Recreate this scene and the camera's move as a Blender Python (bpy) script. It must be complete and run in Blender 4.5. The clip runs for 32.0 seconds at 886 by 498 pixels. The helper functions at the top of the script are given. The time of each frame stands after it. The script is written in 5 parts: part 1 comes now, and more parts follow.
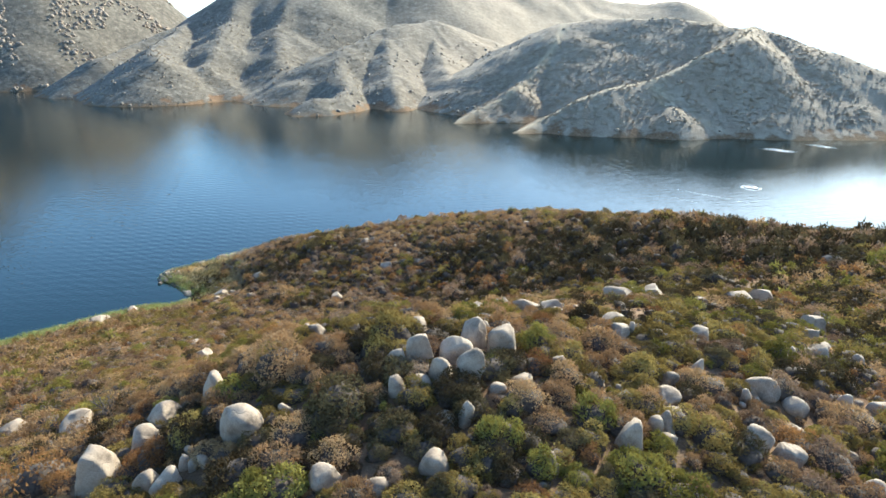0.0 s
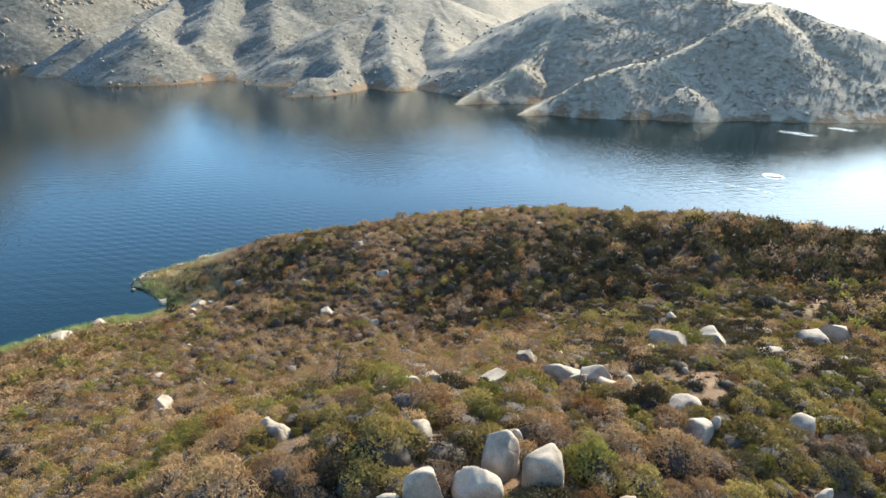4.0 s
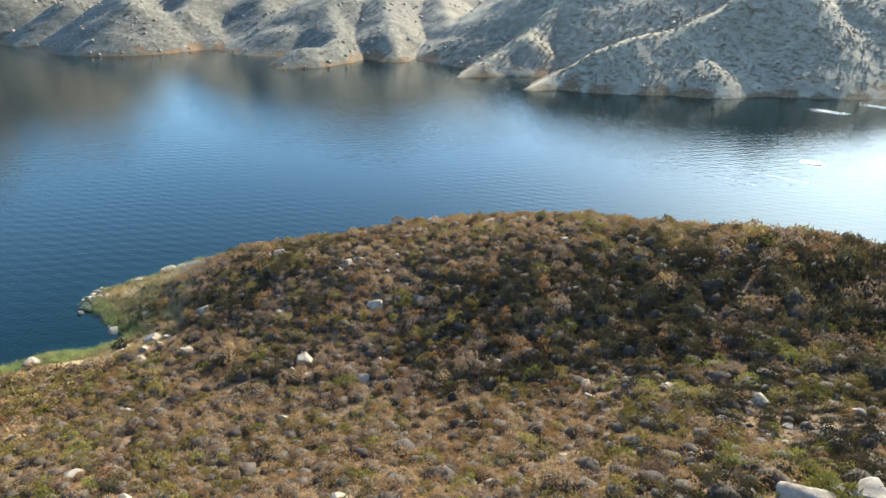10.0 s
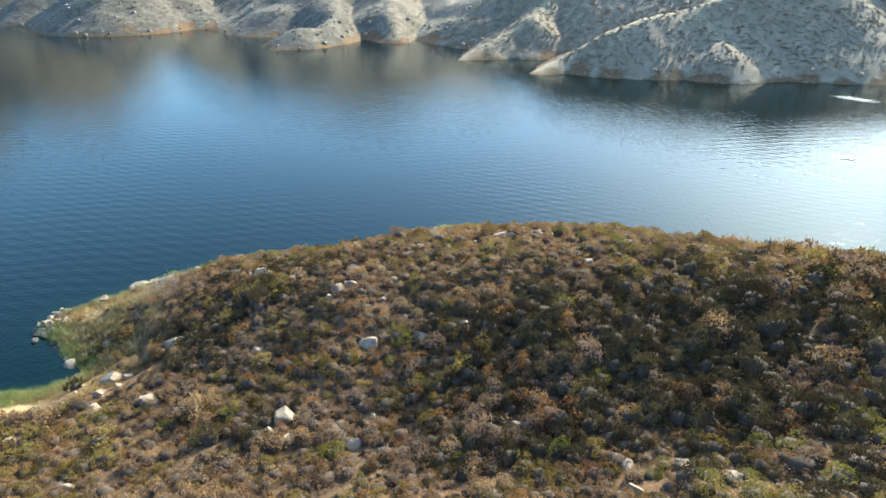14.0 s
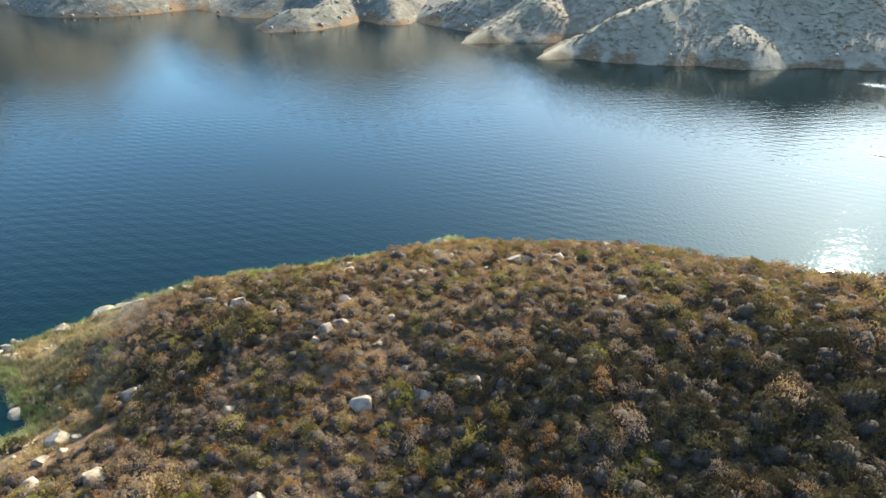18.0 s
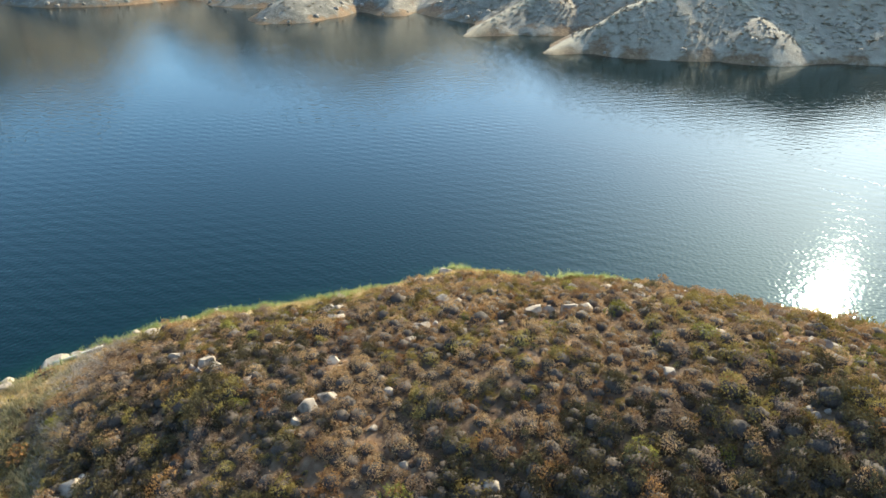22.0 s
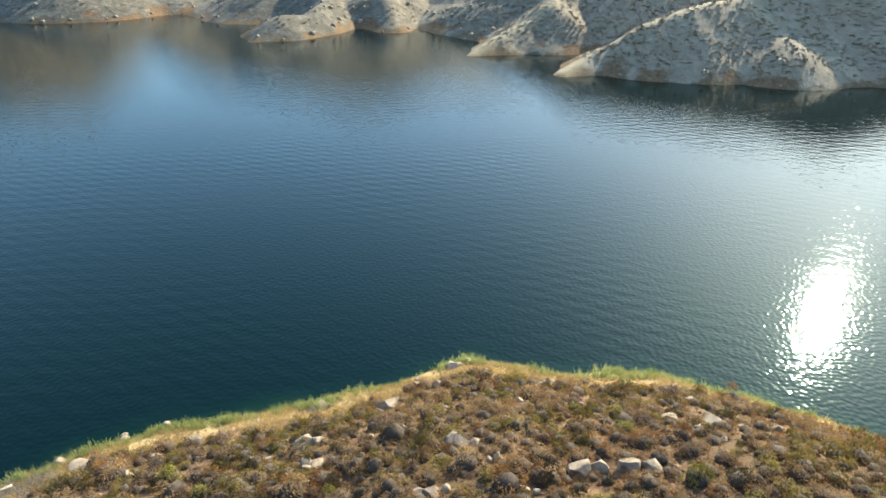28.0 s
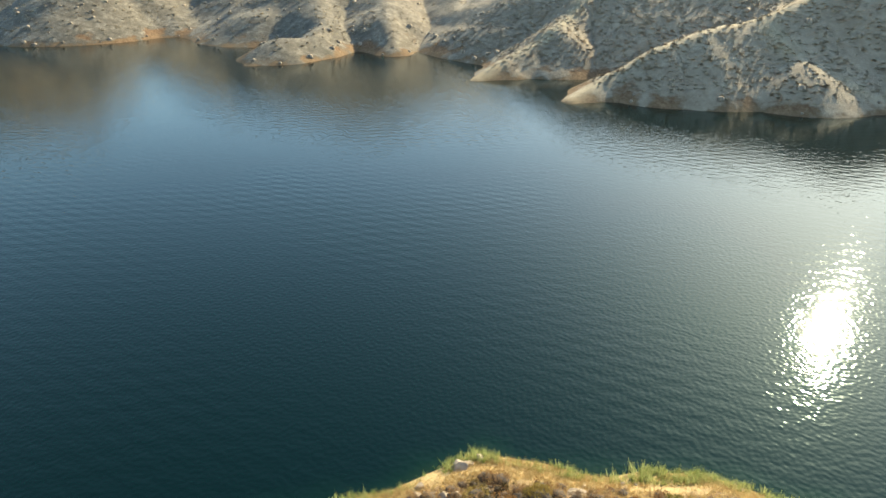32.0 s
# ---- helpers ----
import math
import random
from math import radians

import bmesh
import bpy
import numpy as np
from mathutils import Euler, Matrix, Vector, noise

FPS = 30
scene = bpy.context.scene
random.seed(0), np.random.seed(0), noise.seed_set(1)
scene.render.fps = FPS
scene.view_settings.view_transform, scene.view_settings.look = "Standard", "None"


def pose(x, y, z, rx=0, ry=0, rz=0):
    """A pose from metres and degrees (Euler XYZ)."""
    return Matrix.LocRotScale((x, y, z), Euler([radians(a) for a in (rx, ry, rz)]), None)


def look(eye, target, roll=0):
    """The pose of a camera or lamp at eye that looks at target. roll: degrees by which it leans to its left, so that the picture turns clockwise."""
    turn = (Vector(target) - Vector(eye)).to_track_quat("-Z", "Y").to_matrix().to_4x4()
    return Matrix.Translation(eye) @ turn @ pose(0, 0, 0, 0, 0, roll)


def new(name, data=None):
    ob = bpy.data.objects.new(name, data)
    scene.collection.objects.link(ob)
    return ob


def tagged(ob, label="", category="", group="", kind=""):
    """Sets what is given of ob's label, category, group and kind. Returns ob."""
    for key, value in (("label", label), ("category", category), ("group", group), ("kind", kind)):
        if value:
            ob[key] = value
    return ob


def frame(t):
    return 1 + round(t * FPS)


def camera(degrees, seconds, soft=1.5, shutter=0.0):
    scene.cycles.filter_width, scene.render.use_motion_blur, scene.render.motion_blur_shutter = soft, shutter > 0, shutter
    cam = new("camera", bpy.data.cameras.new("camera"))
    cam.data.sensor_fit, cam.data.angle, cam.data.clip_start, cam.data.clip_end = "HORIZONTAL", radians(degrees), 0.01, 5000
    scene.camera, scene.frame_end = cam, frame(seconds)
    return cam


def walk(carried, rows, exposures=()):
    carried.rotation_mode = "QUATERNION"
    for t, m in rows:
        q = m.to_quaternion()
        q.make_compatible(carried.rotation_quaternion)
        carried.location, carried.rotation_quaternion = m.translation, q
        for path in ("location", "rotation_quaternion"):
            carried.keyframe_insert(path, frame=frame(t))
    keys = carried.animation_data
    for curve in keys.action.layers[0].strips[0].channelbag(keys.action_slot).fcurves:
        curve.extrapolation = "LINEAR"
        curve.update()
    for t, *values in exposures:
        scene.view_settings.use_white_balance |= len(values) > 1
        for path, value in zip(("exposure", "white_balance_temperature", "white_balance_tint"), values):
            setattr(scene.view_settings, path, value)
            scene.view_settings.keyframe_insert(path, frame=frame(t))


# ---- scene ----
cam = camera(70.6, 32.0, soft=1.6)
METRES, EYE, TILT, LEAN, TURN = 100.0, 45.09, -18.94, 0.117, 0.0
ROWS = [
    (0.0, 0.0, 0.0, 0.0, 0.0, 0.0, -0.0),
    (0.5, -0.0008, 0.0147, 0.0052, -0.0, -0.23, 0.0),
    (1.0, -0.0015, 0.0294, 0.0105, -0.01, -0.48, 0.02),
    (1.5, -0.0022, 0.0441, 0.0157, -0.01, -0.74, 0.02),
    (2.0, -0.0029, 0.0588, 0.021, -0.02, -1.0, 0.03),
    (2.5, -0.0037, 0.0734, 0.0263, -0.03, -1.24, 0.04),
    (3.0, -0.0045, 0.0882, 0.0314, -0.04, -1.48, 0.03),
    (3.5, -0.0051, 0.103, 0.0366, -0.03, -1.73, 0.04),
    (5.5, -0.0069, 0.162, 0.058, -0.01, -2.72, 0.04),
    (6.0, -0.0077, 0.1766, 0.063, -0.03, -2.95, 0.03),
    (6.5, -0.0084, 0.1912, 0.068, -0.04, -3.2, 0.03),
    (7.0, -0.0093, 0.2058, 0.073, -0.05, -3.43, 0.02),
    (7.5, -0.01, 0.2205, 0.0781, -0.04, -3.67, 0.01),
    (8.0, -0.0107, 0.2352, 0.0835, -0.04, -3.91, 0.01),
    (8.5, -0.0113, 0.2499, 0.0888, -0.05, -4.16, 0.01),
    (9.0, -0.0122, 0.2646, 0.0941, -0.07, -4.39, 0.02),
    (9.5, -0.0128, 0.2794, 0.0994, -0.08, -4.61, 0.01),
    (10.0, -0.0137, 0.2941, 0.1047, -0.11, -4.84, 0.0),
    (10.5, -0.0144, 0.3089, 0.11, -0.12, -5.07, -0.0),
    (11.0, -0.0152, 0.3237, 0.1151, -0.14, -5.29, -0.01),
    (11.5, -0.0159, 0.3386, 0.12, -0.14, -5.51, -0.01),
    (12.0, -0.0166, 0.3534, 0.125, -0.14, -5.74, -0.01),
    (12.5, -0.0173, 0.3682, 0.1299, -0.14, -5.96, -0.02),
    (13.0, -0.018, 0.3831, 0.1347, -0.13, -6.19, -0.03),
    (13.5, -0.0186, 0.3979, 0.1398, -0.12, -6.42, -0.04),
    (14.0, -0.0194, 0.4129, 0.1448, -0.12, -6.64, -0.05),
    (14.5, -0.02, 0.4267, 0.1496, -0.11, -6.87, -0.06),
    (16.5, -0.0222, 0.4862, 0.1685, -0.04, -7.73, -0.04),
    (17.0, -0.0233, 0.5012, 0.1738, -0.07, -7.97, -0.07),
    (17.5, -0.0243, 0.5161, 0.1791, -0.08, -8.2, -0.08),
    (18.0, -0.0251, 0.531, 0.1839, -0.07, -8.4, -0.1),
    (18.5, -0.026, 0.546, 0.189, -0.07, -8.65, -0.11),
    (19.0, -0.0266, 0.561, 0.1937, -0.05, -8.85, -0.1),
    (19.5, -0.0276, 0.576, 0.1987, -0.06, -9.13, -0.12),
    (20.0, -0.0285, 0.5911, 0.2039, -0.06, -9.33, -0.13),
    (20.5, -0.0296, 0.6059, 0.2094, -0.09, -9.37, -0.14),
    (21.0, -0.0303, 0.621, 0.2147, -0.09, -9.4, -0.14),
    (21.5, -0.0311, 0.6358, 0.22, -0.1, -9.4, -0.13),
    (22.0, -0.0322, 0.6505, 0.2253, -0.13, -9.41, -0.14),
    (22.5, -0.033, 0.6655, 0.2304, -0.13, -9.4, -0.15),
    (23.0, -0.0341, 0.6803, 0.2357, -0.16, -9.41, -0.18),
    (23.5, -0.0349, 0.6952, 0.241, -0.16, -9.43, -0.18),
    (24.0, -0.0357, 0.7102, 0.2462, -0.17, -9.44, -0.18),
    (24.5, -0.0366, 0.7249, 0.2513, -0.18, -9.43, -0.17),
    (25.0, -0.0374, 0.7398, 0.2564, -0.18, -9.42, -0.17),
    (25.5, -0.0383, 0.7547, 0.2617, -0.19, -9.4, -0.17),
    (27.5, -0.04, 0.8118, 0.2824, -0.08, -8.75, -0.13),
    (28.0, -0.0409, 0.8261, 0.2876, -0.08, -8.55, -0.16),
    (28.5, -0.0414, 0.8407, 0.2927, -0.06, -8.35, -0.12),
    (29.0, -0.0423, 0.8552, 0.2979, -0.06, -8.16, -0.13),
    (29.5, -0.043, 0.8698, 0.3029, -0.05, -7.96, -0.11),
    (30.0, -0.0438, 0.8842, 0.3081, -0.04, -7.77, -0.13),
    (30.5, -0.0446, 0.8985, 0.3133, -0.03, -7.58, -0.12),
    (31.0, -0.0453, 0.9137, 0.3179, -0.03, -7.38, -0.12),
    (31.5, -0.0459, 0.9286, 0.3227, -0.01, -7.18, -0.11),
    (32.0, -0.0461, 0.9437, 0.3269, -0.0, -6.96, -0.14),
]
walk(cam, [(t, pose(0, 0, EYE, TILT, LEAN, TURN) @ pose(METRES * x, METRES * y, METRES * z, 90 + pitch, roll, yaw)) for t, x, y, z, yaw, pitch, roll in ROWS],
     exposures=[(0.0, 1.50, 5450, -1), (9.0, 1.50, 5470, -3), (16.0, 1.62, 5600, -4), (25.0, 1.50, 5800, -4), (28.0, 1.44, 6000, -4), (32.0, 1.38, 6800, -4)])

# ---- sky, sun ----
SUN_EL, SUN_AZ = 28.6, 36.0          # degrees above the horizon; degrees east of the way the camera flies
world = bpy.data.worlds.new("sky")
scene.world = world
world.use_nodes = True
wt = world.node_tree
wt.nodes.clear()
sky = wt.nodes.new("ShaderNodeTexSky")
sky.sky_type = "NISHITA"
sky.sun_disc = False
sky.sun_elevation, sky.sun_rotation = radians(SUN_EL), radians(SUN_AZ)
sky.air_density, sky.dust_density, sky.ozone_density, sky.altitude = 1.0, 1.0, 2.0, 300
wbg = wt.nodes.new("ShaderNodeBackground")
wbg.inputs["Strength"].default_value = 0.122
wout = wt.nodes.new("ShaderNodeOutputWorld")
wt.links.new(sky.outputs[0], wbg.inputs["Color"])
wt.links.new(wbg.outputs[0], wout.inputs["Surface"])

sun_data = bpy.data.lights.new("sun", "SUN")
sun_data.energy, sun_data.angle, sun_data.color = 5.0, radians(0.55), (1.0, 0.84, 0.62)
sun = new("sun", sun_data)
se, sa = radians(SUN_EL), radians(SUN_AZ)
SUN_WAY = Vector((math.sin(sa) * math.cos(se), math.cos(sa) * math.cos(se), math.sin(se)))
sun.matrix_world = look(SUN_WAY * 400, (0, 0, 0))


# ---- materials ----
def mat(name):
    m = bpy.data.materials.new(name)
    m.use_nodes = True
    t = m.node_tree
    t.nodes.clear()
    out = t.nodes.new("ShaderNodeOutputMaterial")

    def node(kind, **inputs):
        n = t.nodes.new("ShaderNode" + kind)
        for key, value in inputs.items():
            n.inputs[key.replace("_", " ")].default_value = value
        return n

    def link(a, b):
        t.links.new(a, b)
    return m, node, link, out


def ramp_node(node, stops):
    n = node("ValToRGB")
    e = n.color_ramp.elements
    while len(e) < len(stops):
        e.new(0.5)
    for el, (p, c) in zip(e, stops):
        el.position, el.color = p, (*c, 1)
    return n


def ground_material():
    """Dry decomposed-granite soil with litter; scrub-covered and stony on the hills over the lake."""
    m, node, link, out = mat("dry_soil")
    geo = node("NewGeometry")
    big = node("TexNoise", Scale=0.09, Detail=5.0, Roughness=0.6)
    mid = node("TexNoise", Scale=0.9, Detail=6.0, Roughness=0.65)
    fine = node("TexNoise", Scale=7.0, Detail=4.0, Roughness=0.7)
    for n in (big, mid, fine):
        link(geo.outputs["Position"], n.inputs["Vector"])
    soil = ramp_node(node, [(0.25, (0.105, 0.056, 0.030)), (0.45, (0.170, 0.098, 0.054)), (0.6, (0.25, 0.155, 0.088)), (0.8, (0.37, 0.265, 0.160))])
    link(mid.outputs["Fac"], soil.inputs["Fac"])
    litter = ramp_node(node, [(0.35, (0.085, 0.054, 0.032)), (0.55, (0.150, 0.098, 0.058)), (0.75, (0.24, 0.170, 0.100))])
    link(fine.outputs["Fac"], litter.inputs["Fac"])
    how = ramp_node(node, [(0.40, (0, 0, 0)), (0.60, (1, 1, 1))])
    link(big.outputs["Fac"], how.inputs["Fac"])
    mix = node("Mix")
    mix.data_type = "RGBA"
    link(how.outputs["Color"], mix.inputs["Factor"])
    link(soil.outputs["Color"], mix.inputs["A"])
    link(litter.outputs["Color"], mix.inputs["B"])
    # pale golden sand and dead grass just above the water
    where = node("SeparateXYZ")
    link(geo.outputs["Position"], where.inputs[0])
    wobble = node("Math")
    wobble.operation = "MULTIPLY_ADD"
    wobble.inputs[1].default_value = -1.6
    link(mid.outputs["Fac"], wobble.inputs[0])
    link(where.outputs["Z"], wobble.inputs[2])
    low = node("MapRange")
    low.inputs["From Min"].default_value, low.inputs["From Max"].default_value = 0.45, 1.35
    low.inputs["To Min"].default_value, low.inputs["To Max"].default_value = 1.0, 0.0
    link(wobble.outputs[0], low.inputs["Value"])
    sand = ramp_node(node, [(0.3, (0.30, 0.205, 0.10)), (0.55, (0.47, 0.345, 0.175)), (0.8, (0.58, 0.45, 0.25))])
    link(fine.outputs["Fac"], sand.inputs["Fac"])
    sandy = node("Mix")
    sandy.data_type = "RGBA"
    here = node("MapRange")
    here.inputs["From Min"].default_value, here.inputs["From Max"].default_value = 200, 220
    here.inputs["To Min"].default_value, here.inputs["To Max"].default_value = 1.0, 0.1
    link(where.outputs["Y"], here.inputs["Value"])
    sandy_here = node("Math")
    sandy_here.operation = "MULTIPLY"
    link(low.outputs[0], sandy_here.inputs[0])
    link(here.outputs[0], sandy_here.inputs[1])
    link(sandy_here.outputs[0], sandy.inputs["Factor"])
    link(mix.outputs["Result"], sandy.inputs["A"])
    link(sand.outputs["Color"], sandy.inputs["B"])
    # hills over the lake: grey-green cover of brush, pale bare rock and a drawdown band above the water
    sep = node("SeparateXYZ")
    link(geo.outputs["Position"], sep.inputs[0])
    patch = node("TexNoise", Scale=0.22, Detail=8.0, Roughness=0.8)
    link(geo.outputs["Position"], patch.inputs["Vector"])
    cover = ramp_node(node, [(0.36, (0.075, 0.063, 0.047)), (0.47, (0.118, 0.100, 0.075)), (0.54, (0.165, 0.140, 0.106)), (0.64, (0.28, 0.240, 0.186))])
    link(patch.outputs["Fac"], cover.inputs["Fac"])
    # towards +X the brush is paled: haze painted into its base colour
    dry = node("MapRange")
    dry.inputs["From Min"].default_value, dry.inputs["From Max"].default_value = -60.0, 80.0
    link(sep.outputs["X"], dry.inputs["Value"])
    hazed_cover = ramp_node(node, [(0.36, (0.26, 0.195, 0.130)), (0.47, (0.31, 0.238, 0.163)), (0.56, (0.36, 0.282, 0.196)), (0.68, (0.44, 0.350, 0.250))])
    link(patch.outputs["Fac"], hazed_cover.inputs["Fac"])
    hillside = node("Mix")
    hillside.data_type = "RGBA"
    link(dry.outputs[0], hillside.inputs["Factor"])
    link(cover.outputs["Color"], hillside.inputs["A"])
    link(hazed_cover.outputs["Color"], hillside.inputs["B"])
    beyond = node("MapRange")
    beyond.inputs["From Min"].default_value, beyond.inputs["From Max"].default_value = 220, 260
    link(sep.outputs["Y"], beyond.inputs["Value"])
    above = node("MapRange")
    tide = node("Math")
    tide.operation = "MULTIPLY_ADD"
    tide.inputs[1].default_value = 22.0
    link(big.outputs["Fac"], tide.inputs[0])
    link(sep.outputs["Z"], tide.inputs[2])
    above.inputs["From Min"].default_value, above.inputs["From Max"].default_value = 12.0, 14.0
    link(tide.outputs[0], above.inputs["Value"])
    both = node("Math")
    both.operation = "MULTIPLY"
    link(beyond.outputs[0], both.inputs[0])
    link(above.outputs[0], both.inputs[1])
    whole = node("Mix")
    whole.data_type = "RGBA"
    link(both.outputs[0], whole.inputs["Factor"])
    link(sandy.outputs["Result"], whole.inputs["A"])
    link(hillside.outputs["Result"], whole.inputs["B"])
    # crest strips: dry grass tone with the sunlit edge painted in
    crest = node("Attribute")
    crest.attribute_name = "crest"
    pale = node("Mix")
    pale.data_type = "RGBA"
    pale.inputs["B"].default_value = (0.47, 0.37, 0.235, 1)
    link(crest.outputs["Fac"], pale.inputs["Factor"])
    link(whole.outputs["Result"], pale.inputs["A"])
    bump = node("Bump", Strength=0.6, Distance=0.12)
    add = node("Math")
    link(mid.outputs["Fac"], add.inputs[0])
    link(fine.outputs["Fac"], add.inputs[1])
    link(add.outputs[0], bump.inputs["Height"])
    rugged = node("Math")
    rugged.operation = "MULTIPLY"
    link(patch.outputs["Fac"], rugged.inputs[0])
    link(both.outputs[0], rugged.inputs[1])
    relief = node("Bump", Strength=0.2, Distance=1.2)
    link(rugged.outputs[0], relief.inputs["Height"])
    link(bump.outputs["Normal"], relief.inputs["Normal"])
    b = node("BsdfPrincipled", Roughness=0.95)
    b.inputs["Specular IOR Level"].default_value = 0.15
    b.inputs["Sheen Roughness"].default_value, b.inputs["Sheen Tint"].default_value = 0.5, (0.95, 0.92, 0.90, 1)
    # sheen laid on the far hills alone, standing in for haze
    haze_sheen = node("Math")
    haze_sheen.operation = "MULTIPLY"
    haze_sheen.inputs[1].default_value = 0.11
    link(both.outputs[0], haze_sheen.inputs[0])
    link(haze_sheen.outputs[0], b.inputs["Sheen Weight"])
    link(pale.outputs["Result"], b.inputs["Base Color"])
    link(relief.outputs["Normal"], b.inputs["Normal"])
    link(b.outputs[0], out.inputs["Surface"])
    return m


def water_material():
    """Lake water: dark blue-green, greener over the shallows, long wake ripples crossed by small wind waves."""
    m, node, link, out = mat("lake_water")
    geo = node("NewGeometry")
    shallow = node("Attribute")
    shallow.attribute_name = "shallow"
    tint = ramp_node(node, [(0.0, (0.0002, 0.0042, 0.0034)), (0.45, (0.0012, 0.009, 0.0045)), (1.0, (0.007, 0.019, 0.006))])
    link(shallow.outputs["Fac"], tint.inputs["Fac"])
    # long ripples: trains of parallel crests, bent by a slow noise
    def train(turn, length, bend):
        mp = node("Mapping")
        mp.inputs["Rotation"].default_value = (0, 0, radians(turn))
        link(geo.outputs["Position"], mp.inputs["Vector"])
        w = node("TexWave", Scale=0.31416 / length, Distortion=bend, Detail=2.0)
        w.inputs["Detail Scale"].default_value = 0.6
        w.wave_type, w.bands_direction, w.wave_profile = "BANDS", "X", "SIN"
        link(mp.outputs[0], w.inputs["Vector"])
        return w.outputs["Fac"]
    patch = node("TexNoise", Scale=0.018, Detail=2.0)
    link(geo.outputs["Position"], patch.inputs["Vector"])
    ruffle = ramp_node(node, [(0.40, (0.03, 0.03, 0.03)), (0.60, (1, 1, 1))])
    link(patch.outputs["Fac"], ruffle.inputs["Fac"])
    t1, t2 = train(-60, 2.3, 2.5), train(-97, 3.2, 3.5)
    chop = node("TexNoise", Scale=2.2, Detail=3.0, Roughness=0.6)
    link(geo.outputs["Position"], chop.inputs["Vector"])
    s1 = node("Math")
    link(t1, s1.inputs[0])
    link(t2, s1.inputs[1])
    s2 = node("Math")
    s2.operation = "MULTIPLY"
    link(s1.outputs[0], s2.inputs[0])
    link(ruffle.outputs["Color"], s2.inputs[1])
    s3 = node("Math")
    s3.operation = "MULTIPLY_ADD"
    s3.inputs[1].default_value = 0.15
    link(chop.outputs["Fac"], s3.inputs[0])
    link(s2.outputs[0], s3.inputs[2])
    tiny = node("TexNoise", Scale=1.8, Detail=0.0)
    link(geo.outputs["Position"], tiny.inputs["Vector"])
    s4 = node("Math")
    s4.operation = "MULTIPLY_ADD"
    s4.inputs[1].default_value = 2.3
    link(tiny.outputs["Fac"], s4.inputs[0])
    link(s3.outputs[0], s4.inputs[2])
    bump = node("Bump", Strength=1.0, Distance=0.012)
    link(s4.outputs[0], bump.inputs["Height"])
    b = node("BsdfPrincipled", Roughness=0.040, IOR=1.333)
    b.inputs["Specular IOR Level"].default_value = 0.54
    b.inputs["Specular Tint"].default_value = (0.54, 1.0, 0.89, 1)
    link(tint.outputs["Color"], b.inputs["Base Color"])
    link(bump.outputs["Normal"], b.inputs["Normal"])
    link(b.outputs[0], out.inputs["Surface"])
    return m


def granite_material(name, light, dark, stain):
    """Weathered granite: pale, speckled, lichen-stained, with fine cracks."""
    m, node, link, out = mat(name)
    tc = node("TexCoord")
    info = node("ObjectInfo")
    shift = node("VectorMath")
    shift.operation = "MULTIPLY_ADD"
    link(info.outputs["Random"], shift.inputs[0])
    shift.inputs[1].default_value = (37, 53, 71)
    link(tc.outputs["Object"], shift.inputs[2])
    big = node("TexNoise", Scale=0.9, Detail=5.0, Roughness=0.6)
    grain = node("TexNoise", Scale=14.0, Detail=3.0, Roughness=0.7)
    crack = node("TexNoise", Scale=0.55, Detail=2.0)
    for n in (big, grain, crack):
        link(shift.outputs[0], n.inputs["Vector"])
    base = ramp_node(node, [(0.28, stain), (0.45, dark), (0.58, light), (0.8, tuple(min(0.8, c * 1.12) for c in light))])
    link(big.outputs["Fac"], base.inputs["Fac"])
    spk = ramp_node(node, [(0.3, (0.72, 0.70, 0.68)), (0.6, (1, 1, 1))])
    link(grain.outputs["Fac"], spk.inputs["Fac"])
    mul = node("Mix")
    mul.data_type, mul.blend_type = "RGBA", "MULTIPLY"
    mul.inputs["Factor"].default_value = 1.0
    link(base.outputs["Color"], mul.inputs["A"])
    link(spk.outputs["Color"], mul.inputs["B"])
    cr = ramp_node(node, [(0.488, (1, 1, 1)), (0.5, (0.2, 0.2, 0.2)), (0.512, (1, 1, 1))])
    link(crack.outputs["Fac"], cr.inputs["Fac"])
    hs = node("Math")
    hs.operation = "MULTIPLY_ADD"
    hs.inputs[1].default_value = 0.5
    link(grain.outputs["Fac"], hs.inputs[0])
    link(cr.outputs["Color"], hs.inputs[2])
    bump = node("Bump", Strength=0.5, Distance=0.04)
    link(hs.outputs[0], bump.inputs["Height"])
    b = node("BsdfPrincipled", Roughness=0.85)
    b.inputs["Specular IOR Level"].default_value = 0.25
    dirt = node("Mix")
    dirt.data_type, dirt.blend_type = "RGBA", "MULTIPLY"
    dirt.inputs["Factor"].default_value = 0.10
    link(mul.outputs["Result"], dirt.inputs["A"])
    link(cr.outputs["Color"], dirt.inputs["B"])
    link(dirt.outputs["Result"], b.inputs["Base Color"])
    link(bump.outputs["Normal"], b.inputs["Normal"])
    link(b.outputs[0], out.inputs["Surface"])
    return m


